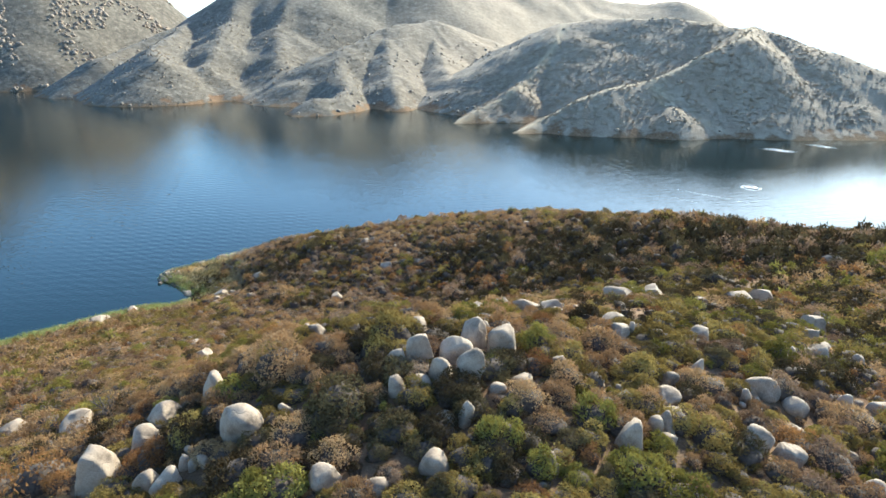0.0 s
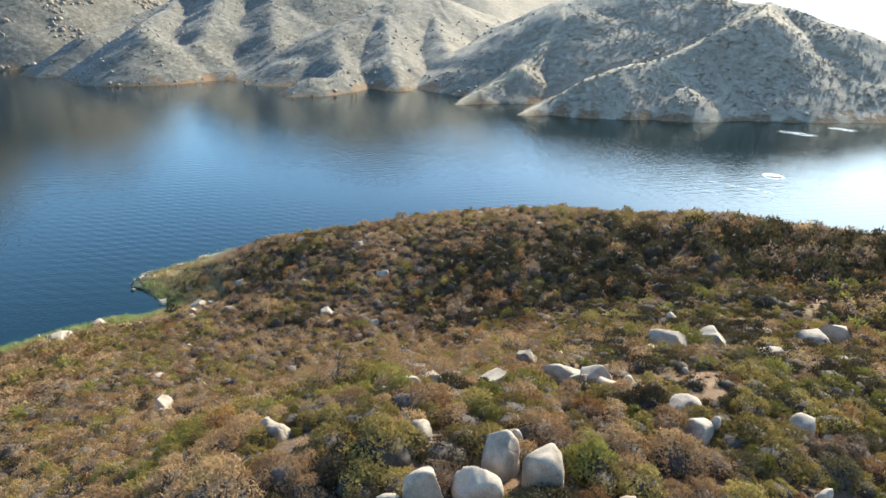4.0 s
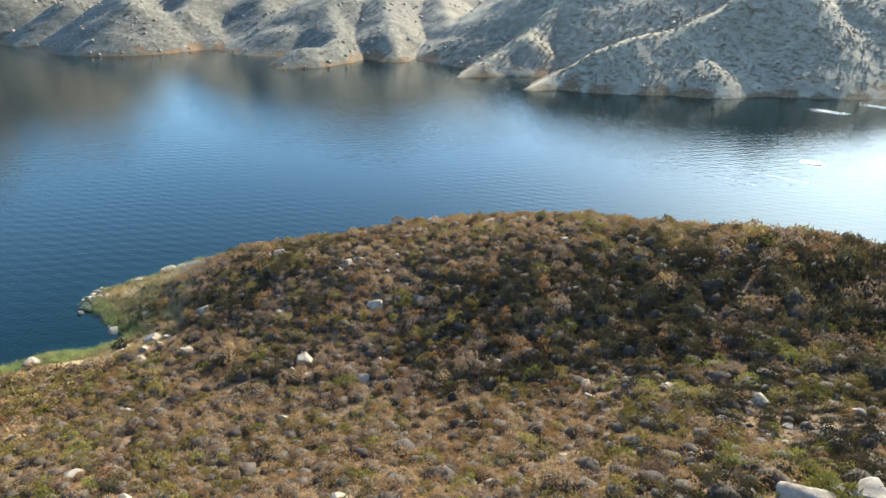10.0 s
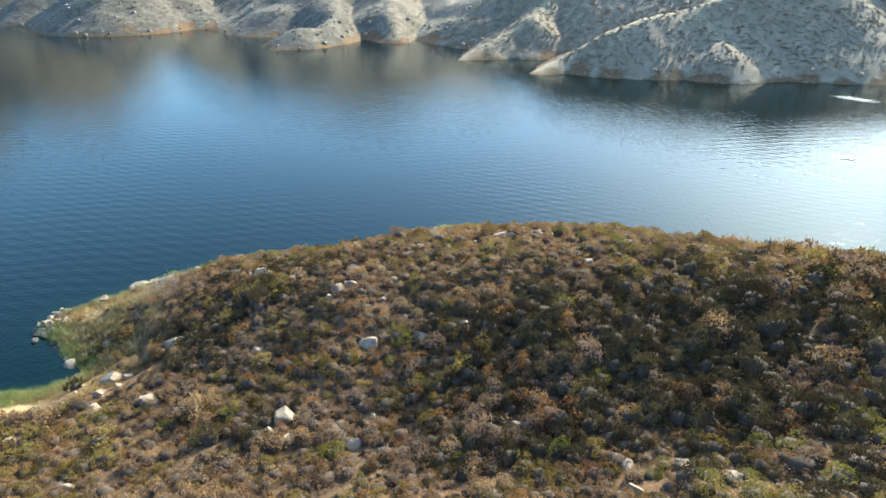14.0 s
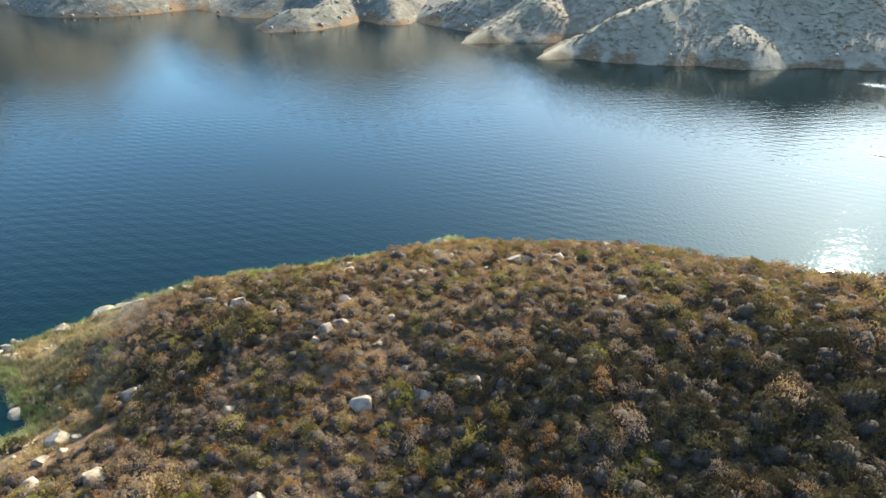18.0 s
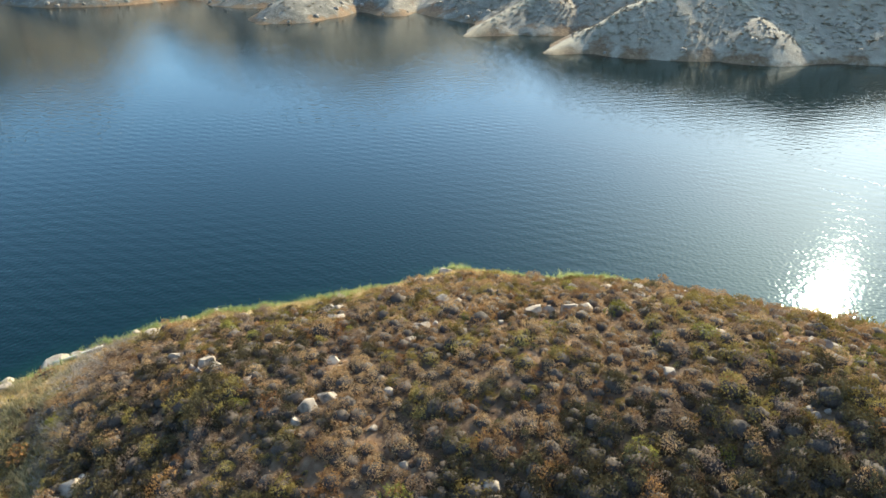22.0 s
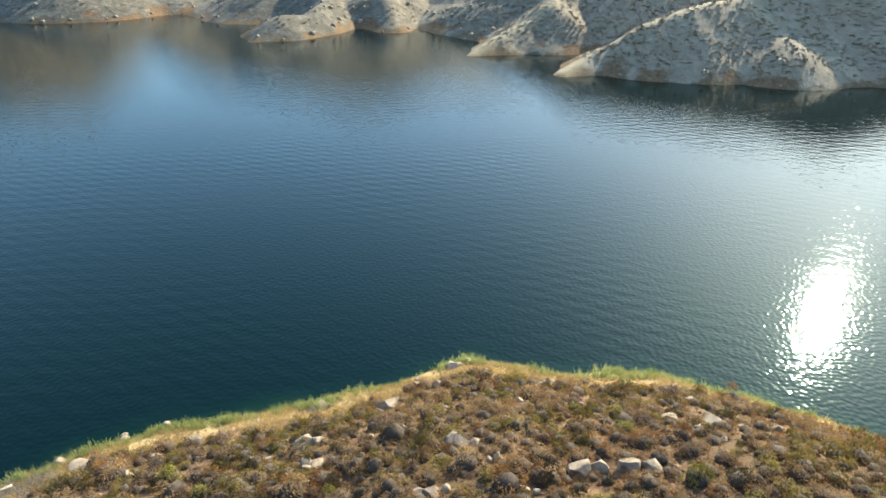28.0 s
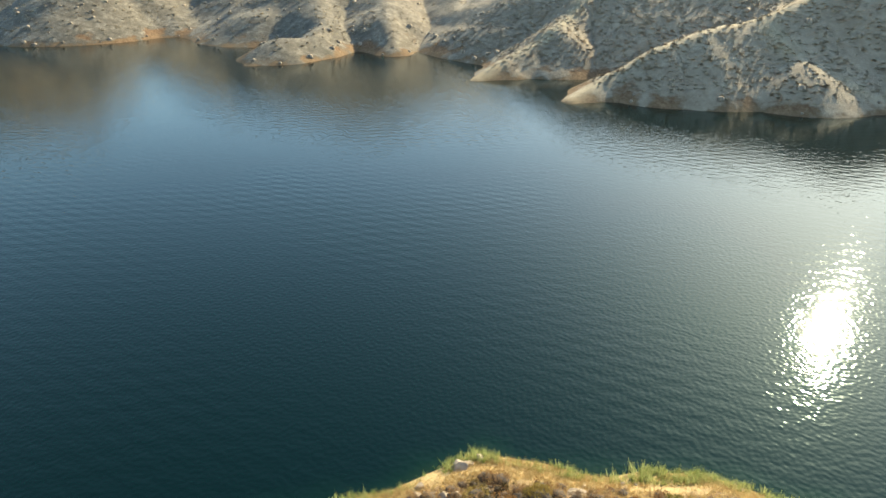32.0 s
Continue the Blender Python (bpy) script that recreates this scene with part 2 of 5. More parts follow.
def leaf_material(name, stops, through_light=0.32, spread=0.13):
    """Small dry leaves and twigs: each leaf its own shade, each bush its own tone, some light through the blade."""
    m, node, link, out = mat(name)
    geo = node("NewGeometry")
    tone = node("Attribute")
    tone.attribute_name = "tone"
    info = node("ObjectInfo")
    add = node("Math")
    link(tone.outputs["Fac"], add.inputs[0])
    link(info.outputs["Random"], add.inputs[1])
    fr = node("Math")
    fr.operation = "FRACT"
    link(add.outputs[0], fr.inputs[0])
    mixv = node("Mix")
    mixv.inputs["Factor"].default_value = spread
    link(fr.outputs[0], mixv.inputs["A"])
    link(geo.outputs["Random Per Island"], mixv.inputs["B"])
    col = ramp_node(node, stops)
    link(mixv.outputs["Result"], col.inputs["Fac"])
    d = node("BsdfDiffuse", Roughness=0.8)
    tr = node("BsdfTranslucent")
    link(col.outputs["Color"], d.inputs["Color"])
    link(col.outputs["Color"], tr.inputs["Color"])
    mx = node("MixShader")
    mx.inputs[0].default_value = through_light
    link(d.outputs[0], mx.inputs[1])
    link(tr.outputs[0], mx.inputs[2])
    link(mx.outputs[0], out.inputs["Surface"])
    return m


def plain_material(name, color, rough=0.6, scale=6.0, vary=0.25):
    m, node, link, out = mat(name)
    tc = node("TexCoord")
    n = node("TexNoise", Scale=scale, Detail=4.0)
    link(tc.outputs["Object"], n.inputs["Vector"])
    c = ramp_node(node, [(0.3, tuple(v * (1 - vary) for v in color)), (0.7, tuple(min(0.85, v * (1 + vary)) for v in color))])
    link(n.outputs["Fac"], c.inputs["Fac"])
    b = node("BsdfPrincipled", Roughness=rough)
    link(c.outputs["Color"], b.inputs["Base Color"])
    link(b.outputs[0], out.inputs["Surface"])
    return m


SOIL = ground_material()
WATER = water_material()
GRANITE = granite_material("pale_granite", (0.42, 0.335, 0.250), (0.31, 0.240, 0.175), (0.12, 0.09, 0.066))
# bush cores coloured dark to deepen the shade between leaves
SHADE_CORE = plain_material("shade_dark_core", (0.070, 0.050, 0.036), 0.95, 9.0, 0.5)
BARK = plain_material("grey_bark", (0.10, 0.078, 0.062), 0.9)
LEAVES = {
    "sage": leaf_material("dry_sage_leaves", [(0.0, (0.254, 0.149, 0.072)), (0.35, (0.355, 0.219, 0.108)), (0.7, (0.447, 0.288, 0.140)), (1.0, (0.508, 0.342, 0.168))], 0.27),
    "olive": leaf_material("olive_leaves", [(0.0, (0.153, 0.106, 0.035)), (0.4, (0.242, 0.173, 0.055)), (0.75, (0.330, 0.243, 0.076)), (1.0, (0.401, 0.306, 0.097))], 0.27),
    "grey": leaf_material("grey_twig_leaves", [(0.0, (0.194, 0.123, 0.074)), (0.4, (0.274, 0.180, 0.111)), (0.75, (0.346, 0.234, 0.146)), (1.0, (0.406, 0.287, 0.181))], 0.25),
    "green": leaf_material("yellow_green_leaves", [(0.0, (0.149, 0.125, 0.030)), (0.5, (0.249, 0.214, 0.050)), (1.0, (0.358, 0.306, 0.078))], 0.22),
    "rust": leaf_material("rusty_leaves", [(0.0, (0.196, 0.096, 0.042)), (0.5, (0.299, 0.156, 0.064)), (1.0, (0.402, 0.225, 0.083))], 0.27),
    # dark green leaves, also standing in for shade on slopes and in hollows
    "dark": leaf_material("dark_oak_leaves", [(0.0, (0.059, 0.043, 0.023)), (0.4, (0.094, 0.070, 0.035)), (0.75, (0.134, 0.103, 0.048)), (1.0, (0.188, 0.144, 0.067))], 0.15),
}
WET_ROCK = granite_material("wet_granite", (0.16, 0.14, 0.12), (0.11, 0.095, 0.08), (0.06, 0.05, 0.045))
LEAVES["dead"] = leaf_material("dead_twigs", [(0.0, (0.26, 0.21, 0.17)), (0.5, (0.36, 0.30, 0.245)), (1.0, (0.46, 0.39, 0.32))], 0.25)
STRAW = leaf_material("dry_grass_blades", [(0.0, (0.36, 0.25, 0.11)), (0.5, (0.52, 0.38, 0.18)), (1.0, (0.64, 0.51, 0.27))], 0.4)
REED = leaf_material("green_reed_blades", [(0.0, (0.17, 0.20, 0.06)), (0.5, (0.30, 0.33, 0.12)), (1.0, (0.48, 0.47, 0.21))], 0.45)
# scrub leaves paled to carry the haze over the far hills
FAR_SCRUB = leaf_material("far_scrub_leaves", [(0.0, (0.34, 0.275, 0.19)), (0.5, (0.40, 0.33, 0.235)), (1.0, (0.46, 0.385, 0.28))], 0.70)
COVE = leaf_material("cove_reed_blades", [(0.0, (0.13, 0.115, 0.055)), (0.35, (0.24, 0.205, 0.105)), (0.65, (0.40, 0.325, 0.175)), (1.0, (0.55, 0.44, 0.25))], 0.34)
FOAM_GLINT = plain_material("white_foam_and_glints", (0.80, 0.82, 0.82), 0.5)
HULL = plain_material("white_hull_paint", (0.78, 0.77, 0.74), 0.3, vary=0.05)
SEAT = plain_material("dark_seat_vinyl", (0.10, 0.07, 0.06), 0.6)
DRIFT = plain_material("bleached_driftwood", (0.50, 0.44, 0.35), 0.85)

# ---- the lie of the land ----
# shoreline of the headland, anticlockwise from far behind
COAST = [(-400, -300), (-300, -120), (-190, -20), (-130, 30), (-95, 62), (-68, 87), (-52.5, 100), (-47, 101.3), (-43.8, 104), (-47.5, 107.3), (-51.5, 111),
         (-55, 114), (-54.5, 117.6), (-51, 121.3), (-46.5, 125.3), (-42.3, 129.4), (-38, 132.6), (-33, 135.3), (-27, 136), (-17, 138.8), (-10, 142.2), (-2, 146.6),
         (6, 145), (20, 143.4), (29.5, 139.7), (39, 133), (50, 127), (66, 118), (90, 112), (140, 104),
         (220, 70), (330, -40), (450, -300)]
# rounded hills of the headland: x, y, radius, height
HILLS_BEHIND = [(-60, -30, 38, 8.5), (0, -30, 38, 25.6), (60, -30, 38, 18.7), (-45, 10, 38, 11.1), (-5, 10, 38, 6.7), (35, 10, 38, 9.4), (90, 10, 38, 2.6),
                (-30, 38, 26, 3.3), (0, 38, 26, 9.6), (30, 38, 26, 4.9), (70, 38, 38, 5.0), (3, 31, 13, 1.5), (-9, 37, 13, 2.8), (20, 47, 13, 1.5)]
HILLS_AHEAD = [(-45, 62, 26, 5.1), (-15, 62, 26, 2.9), (15, 62, 26, 6.8), (45, 62, 26, 5.3), (95, 62, 38, 12.4), (-30, 85, 26, 0.6), (0, 85, 26, -1.1),
               (25, 85, 26, 1.5), (55, 85, 26, 0.6), (-35, 105, 26, 1.7), (-10, 105, 26, 3.8), (15, 105, 26, 3.4), (40, 105, 26, 6.3), (75, 105, 38, 10.2), (80, 103, 24, 0.7), (45, 99, 15, 0.5),
               (-25, 125, 26, 4.1), (5, 125, 26, 3.6), (25, 125, 26, 3.7)]
# ridges of the hills over the lake: slope of the flanks, then crest points
RIDGES = [
    (0.62, [(8, 338, 0.5), (20, 350, 6), (42, 368, 17), (56, 392, 24), (72, 418, 38), (83, 452, 53)]),
    (0.60, [(37, 303, 1), (52, 315, 7), (71, 318, 14), (85, 323, 19), (103, 328, 23), (120, 332, 27), (160, 352, 42), (177, 381, 47)]),
    (0.62, [(105, 325, 21), (110, 306, 14), (119, 298, 7), (127, 290, 0.5)]),
    (0.50, [(34, 519, 24), (52, 497, 37), (67, 475, 46), (83, 452, 53), (116, 435, 56), (140, 417, 56), (161, 399, 51), (191, 363, 41), (225, 331, 27), (300, 300, 24), (420, 250, 34)]),
]
RIDGES_BEHIND = [
    (0.55, [(-86, 369, 0.5), (-77, 388, 9), (-66, 398, 7), (-62, 420, 9), (-74, 465, 21), (-80, 504, 33)]),
    (0.50, [(-150, 720, 105), (-60, 860, 150), (40, 930, 150), (150, 900, 110), (300, 860, 80)]),
    (0.42, [(-111, 428, 2), (-102, 459, 15), (-80, 504, 33), (-49, 558, 48), (-12, 600, 56), (40, 619, 41)]),
]
RIDGES_LEFT = [
    (0.45, [(-28, 402, 3), (-35, 450, 18), (-49, 558, 46)]),
    (0.45, [(8, 402, 3), (5, 450, 15), (-12, 600, 50)]),
    (0.55, [(-217, 443, 0.5), (-212, 455, 12), (-209, 476, 28), (-230, 520, 34), (-245, 634, 54)]),
    (0.55, [(-292, 490, 4), (-278, 532, 27), (-271, 580, 38), (-245, 634, 54), (-216, 666, 70), (-199, 692, 90), (-150, 720, 105)]),
    (0.50, [(-150, 464, 2), (-157, 480, 10), (-181, 500, 22), (-190, 560, 42), (-199, 650, 72)]),
]
MOUNTAINS_LEFT = [
    (0.45, [(-125, 462, 3), (-130, 520, 25), (-150, 600, 52), (-150, 720, 105)]),
    (0.80, [(-396, 600, 15), (-410, 640, 70), (-424, 680, 120), (-400, 793, 135), (-350, 833, 85), (-318, 842, 57)]),
    (0.80, [(-470, 560, 20), (-500, 640, 120), (-560, 740, 190), (-800, 860, 220)]),
]


def value_noise(x, y, size, seed):
    """Smooth noise from -1 to 1, with features about size metres across."""
    u, v = x / size, y / size
    i, j = np.floor(u), np.floor(v)
    f, g = u - i, v - j
    f, g = f * f * (3 - 2 * f), g * g * (3 - 2 * g)

    def knot(a, b):
        s = np.sin(a * 127.1 + b * 311.7 + seed * 74.7) * 43758.5453
        return 2 * (s - np.floor(s)) - 1
    top = knot(i, j) * (1 - f) + knot(i + 1, j) * f
    low = knot(i, j + 1) * (1 - f) + knot(i + 1, j + 1) * f
    return top * (1 - g) + low * g


def inland(x, y):
    """Metres from the headland's shore: positive on land, negative over water."""
    near, inside = np.full(x.shape, 1e9), np.zeros(x.shape, bool)
    for (x0, y0), (x1, y1) in zip(COAST, COAST[1:] + COAST[:1]):
        dx, dy = x1 - x0, y1 - y0
        u = np.clip(((x - x0) * dx + (y - y0) * dy) / (dx * dx + dy * dy), 0, 1)
        near = np.minimum(near, np.hypot(x - x0 - u * dx, y - y0 - u * dy))
        if y0 != y1:
            inside ^= ((y0 > y) != (y1 > y)) & (x < (x1 - x0) * (y - y0) / (y1 - y0) + x0)
    return np.where(inside, near, -near)


def headland(x, y):
    d = inland(x, y) + 0.9 * value_noise(x, y, 5.0, 3) * (np.abs(y) < 300)
    h = sum(z * np.exp(-((x - a) ** 2 + (y - b) ** 2) / r ** 2) for a, b, r, z in HILLS_BEHIND + HILLS_AHEAD)
    h = h * (1 - np.exp(-np.maximum(d, 0) / 11.0))
    h = h + np.clip(d / 6, 0, 1) * (0.35 * value_noise(x, y, 7.0, 1) + 0.15 * value_noise(x, y, 2.3, 2))
    return np.where(d > 0, h + np.minimum(d, 1.0) * 0.1, np.maximum(d * 0.35, -6.0))


def far_hills(x, y):
    best = np.full(x.shape, -50.0)
    for slope, crest in RIDGES + RIDGES_BEHIND + RIDGES_LEFT + MOUNTAINS_LEFT:
        for (x0, y0, z0), (x1, y1, z1) in zip(crest, crest[1:]):
            dx, dy = x1 - x0, y1 - y0
            u = np.clip(((x - x0) * dx + (y - y0) * dy) / (dx * dx + dy * dy), 0, 1)
            d = np.hypot(x - x0 - u * dx, y - y0 - u * dy)
            z = z0 + u * (z1 - z0)
            best = np.maximum(best, z - slope * (np.sqrt(d * d + 9.0) - 3.0))
    rough = np.clip((best + 2) / 12, 0, 1)
    best = best + np.clip((y - 640) / 120, 0, 1) * 14 * value_noise(x, y, 110, 8) + rough * (2.2 * value_noise(x, y, 38, 5) + 1.1 * value_noise(x, y, 17, 6) + 0.4 * value_noise(x, y, 7, 7))
    return np.maximum(best, -6.0)


def height(x, y):
    x, y = np.asarray(x, float), np.asarray(y, float)
    return np.maximum(headland(x, y), far_hills(x, y))


def grid_mesh(name, xs, ys, zs):
    nx, ny = len(xs), len(ys)
    gx, gy = np.meshgrid(xs, ys)
    co = np.stack([gx, gy, zs], -1).reshape(-1, 3)
    i = (np.arange(ny - 1)[:, None] * nx + np.arange(nx - 1)[None, :]).ravel()
    quads = np.stack([i, i + 1, i + nx + 1, i + nx], 1)
    me = bpy.data.meshes.new(name)
    me.vertices.add(len(co))
    me.vertices.foreach_set("co", co.ravel())
    me.loops.add(quads.size)
    me.loops.foreach_set("vertex_index", quads.ravel().astype(np.int32))
    me.polygons.add(len(quads))
    me.polygons.foreach_set("loop_start", np.arange(0, quads.size, 4, dtype=np.int32))
    me.polygons.foreach_set("use_smooth", np.ones(len(quads), bool))
    me.update(calc_edges=True)
    return me


def lines(*spans):
    """Grid lines from spans of (start, end, step)."""
    return np.unique(np.round(np.concatenate([np.arange(a, b, s) for a, b, s in spans]), 3))


gx = lines((-2600, -600, 200), (-600, -300, 8), (-300, -72, 4), (-72, 85, 0.7), (85, 240, 3.2), (240, 600, 12), (600, 2601, 200))
gy = lines((-2600, -120, 160), (-120, 8, 6), (8, 150, 0.7), (150, 280, 10), (280, 420, 2.6), (420, 640, 4), (640, 900, 9), (900, 2701, 150))
ground_x, ground_y = np.meshgrid(gx, gy)
ground = new("ground", grid_mesh("ground", gx, gy, height(ground_x, ground_y)))
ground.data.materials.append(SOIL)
# pale dry grass along spur crests, their sunlit edge put into the colour
lit_crest_grass = np.zeros(ground_x.shape)
for slope, crest in RIDGES[:3]:
    for (x0, y0, z0), (x1, y1, z1) in zip(crest, crest[1:]):
        u = np.clip(((ground_x - x0) * (x1 - x0) + (ground_y - y0) * (y1 - y0)) / ((x1 - x0) ** 2 + (y1 - y0) ** 2), 0, 1)
        off = np.hypot(ground_x - x0 - u * (x1 - x0), ground_y - y0 - u * (y1 - y0)) + 1.5 * value_noise(ground_x, ground_y, 9, 71)
        lit_crest_grass = np.maximum(lit_crest_grass, 0.75 * np.exp(-np.maximum(off, 0) ** 2 / 7))
ground.data.attributes.new("crest", "FLOAT", "POINT").data.foreach_set("value", lit_crest_grass.ravel().astype(np.float32))
tagged(ground, "dry tan soil of a scrubby headland and hills round a lake", "ground", kind="structure")

wx = lines((-2600, -90, 120), (-90, 110, 1.6), (110, 2601, 120))
wy = lines((-300, 60, 60), (60, 165, 1.6), (165, 2701, 120))
water_x, water_y = np.meshgrid(wx, wy)
water = new("water", grid_mesh("water", wx, wy, np.zeros(water_x.shape)))
water.data.materials.append(WATER)
depth = np.clip(1 + inland(water_x, water_y) / 4.0 + 0.35 * value_noise(water_x, water_y, 4.0, 9), 0, 1) ** 1.5
water.data.attributes.new("shallow", "FLOAT", "POINT").data.foreach_set("value", depth.ravel().astype(np.float32))
tagged(water, "calm blue-green lake water with long ripples", "water", kind="structure")


# ---- helpers for things ----
def link_mesh(name, verts, faces, material, parent=None, label="", smooth=False, tone=None, heart=None):
    me = bpy.data.meshes.new(name)
    verts, faces = np.asarray(verts, np.float32), np.asarray(faces, np.int32)
    k = faces.shape[1]
    me.vertices.add(len(verts))
    me.vertices.foreach_set("co", verts.ravel())
    me.loops.add(faces.size)
    me.loops.foreach_set("vertex_index", faces.ravel())
    me.polygons.add(len(faces))
    me.polygons.foreach_set("loop_start", np.arange(0, faces.size, k, dtype=np.int32))
    if smooth:
        me.polygons.foreach_set("use_smooth", np.ones(len(faces), bool))
    if tone is not None:
        me.attributes.new("tone", "FLOAT", "POINT").data.foreach_set("value", np.asarray(tone, np.float32))
    me.update(calc_edges=True)
    me.materials.append(material)
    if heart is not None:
        me.materials.append(SHADE_CORE)
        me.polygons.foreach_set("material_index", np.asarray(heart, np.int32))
    ob = new(name, me)
    if parent:
        ob.parent = parent
    if label:
        tagged(ob, label)
    return ob


def part(name, bm, material, parent, label="", smooth=False):
    me = bpy.data.meshes.new(name)
    bm.to_mesh(me)
    bm.free()
    me.materials.append(material)
    if smooth:
        me.polygons.foreach_set("use_smooth", np.ones(len(me.polygons), bool))
    ob = new(name, me)
    ob.parent = parent
    return tagged(ob, label)


def ico(level):
    bm = bmesh.new()
    bmesh.ops.create_icosphere(bm, subdivisions=level, radius=1.0)
    v = np.array([x.co[:] for x in bm.verts])
    f = np.array([[x.index for x in p.verts] for p in bm.faces])
    bm.free()
    return v, f


ICO = {n: ico(n) for n in (1, 2, 3, 4)}
OCTA = (np.array([(1, 0, 0), (-1, 0, 0), (0, 1, 0), (0, -1, 0), (0, 0, 1), (0, 0, -1)], float),
        np.array([(0, 2, 4), (2, 1, 4), (1, 3, 4), (3, 0, 4), (2, 0, 5), (1, 2, 5), (3, 1, 5), (0, 3, 5)]))
ICO[0] = OCTA


# ---- boulders ----
HILLTOP_ROCKS_A = [
    (4.2, 21.9, 0.38, 0.24), (-2.8, 22, 1.1, 0.63), (-5.3, 22.8, 1.5, 0.9), (4.7, 22.8, 0.69, 0.91), (-8.9, 22.8, 0.99, 0.61), (-0.4, 23.2, 1.4, 0.86),
    (-13, 24.2, 1.4, 1.1), (20.7, 24.5, 1.4, 0.87), (-14.3, 24.8, 1.1, 0.97), (8.8, 25, 1.4, 1.9), (-11.5, 25.1, 0.49, 0.75), (-12.1, 25.2, 0.54, 0.6),
    (-12.6, 25.4, 0.6, 0.67), (-17.2, 25.7, 2.1, 3.5), (10.8, 25.8, 0.93, 0.5), (20, 25.8, 0.5, 0.4), (1, 25.9, 0.7, 1.3), (0.1, 26.1, 1.1, 0.61),
    (17.1, 26.1, 1.6, 0.84), (-12.7, 26.3, 0.62, 0.52), (21.9, 26.5, 0.63, 0.29), (10.5, 26.6, 0.84, 0.76), (15.6, 26.6, 1.6, 1.3), (11.1, 26.7, 0.73, 1),
]
HILLTOP_ROCKS_B = [
    (-10.2, 27, 2.3, 1.6), (20.5, 27.1, 0.82, 0.29), (21.3, 27.5, 0.71, 0.36), (-8.2, 27.9, 0.81, 0.65), (2.8, 28, 0.98, 0.59), (-15.5, 28, 1.7, 1.4),
    (-2.4, 28.2, 1, 1.1), (2.8, 28.2, 0.75, 0.29), (-11.7, 28.2, 0.77, 0.68), (12.1, 28.4, 0.89, 0.3), (-1.2, 28.6, 1.1, 0.79), (19, 28.7, 1.5, 0.55),
    (10, 28.8, 0.84, 0.43), (-0.2, 29.3, 1.3, 2.6), (4.1, 29.3, 1.3, 0.43), (1.4, 29.5, 1.6, 2.1), (12.2, 29.8, 1.6, 0.68), (-2.6, 30.7, 1.1, 1.3),
    (-15.9, 30.7, 1.9, 0.96), (17.2, 30.9, 0.58, 1), (20.3, 31.1, 1.4, 0.85), (-1.3, 31.2, 1.5, 1.9), (6.5, 31.3, 0.91, 0.79), (0.7, 31.4, 1.9, 1.3),
]
HILLTOP_ROCKS_C = [
    (-13.1, 31.4, 1.4, 1.5), (13, 31.6, 1, 0.73), (18.7, 32.2, 2, 1.1), (3.4, 32.3, 1.7, 2.6), (24, 32.3, 1, 0.9), (25.1, 32.8, 0.75, 0.48),
    (26.4, 32.9, 1.4, 0.62), (15.1, 33, 0.76, 1.2), (1.7, 33.1, 1.6, 1.7), (-11.7, 33.2, 0.82, 0.61), (-5.6, 33.6, 0.7, 0.49), (2.3, 34.7, 1.1, 1.1),
    (-1.6, 35, 1.2, 0.85), (14.6, 35, 0.98, 0.47), (22.2, 35.9, 0.54, 0.43), (-24.6, 36, 2.6, 1.3), (15, 36.1, 0.42, 0.18), (28.8, 36.2, 0.89, 0.6),
    (6.3, 36.3, 0.89, 0.42), (14.1, 36.3, 0.48, 0.36), (-8.2, 36.5, 1.3, 0.78), (22.6, 36.7, 0.52, 0.72), (11.5, 37, 1.6, 1.1), (12.4, 37.5, 0.62, 1.2),
]
HILLTOP_ROCKS_D = [
    (14.8, 37.5, 0.56, 0.25), (-2.5, 37.6, 0.68, 0.31), (-9, 37.8, 0.75, 0.72), (28, 37.9, 0.54, 0.57), (23.9, 38.3, 0.7, 1.1), (18.9, 38.5, 0.71, 0.39),
    (10.9, 38.6, 0.89, 0.51), (17.6, 38.9, 1.4, 0.98), (26, 38.9, 1.6, 1.4), (-17, 39, 1.1, 0.34), (11.8, 39.5, 1.8, 0.92), (30.6, 39.6, 0.81, 0.41),
    (29.9, 40, 1.1, 1), (-33, 40.9, 2, 0.87), (28.2, 41.4, 1.4, 0.92), (10.1, 42.4, 0.92, 1.1), (23.7, 44.1, 0.75, 0.7), (29.3, 45.2, 1.5, 0.81),
    (34.4, 45.4, 0.64, 0.37), (22.5, 47.3, 0.56, 0.24), (31.1, 47.7, 1.8, 1.2), (28.7, 52.5, 1.1, 0.55), (28.2, 52.5, 0.93, 0.52), (-18.2, 53.9, 0.86, 0.58),
]
HILLTOP_ROCKS_E = [
    (-16, 56.2, 1.6, 0.81), (41.2, 57.5, 0.79, 0.46), (-18.6, 57.9, 0.63, 0.42), (29.4, 58.5, 3.1, 1.5), (33.3, 60.2, 3.5, 1.8), (53.3, 75, 0.72, 0.58),
    (52.6, 80.5, 1.7, 0.93), (54.4, 81.1, 1.1, 0.94), (54.3, 85.5, 0.81, 0.49),
]
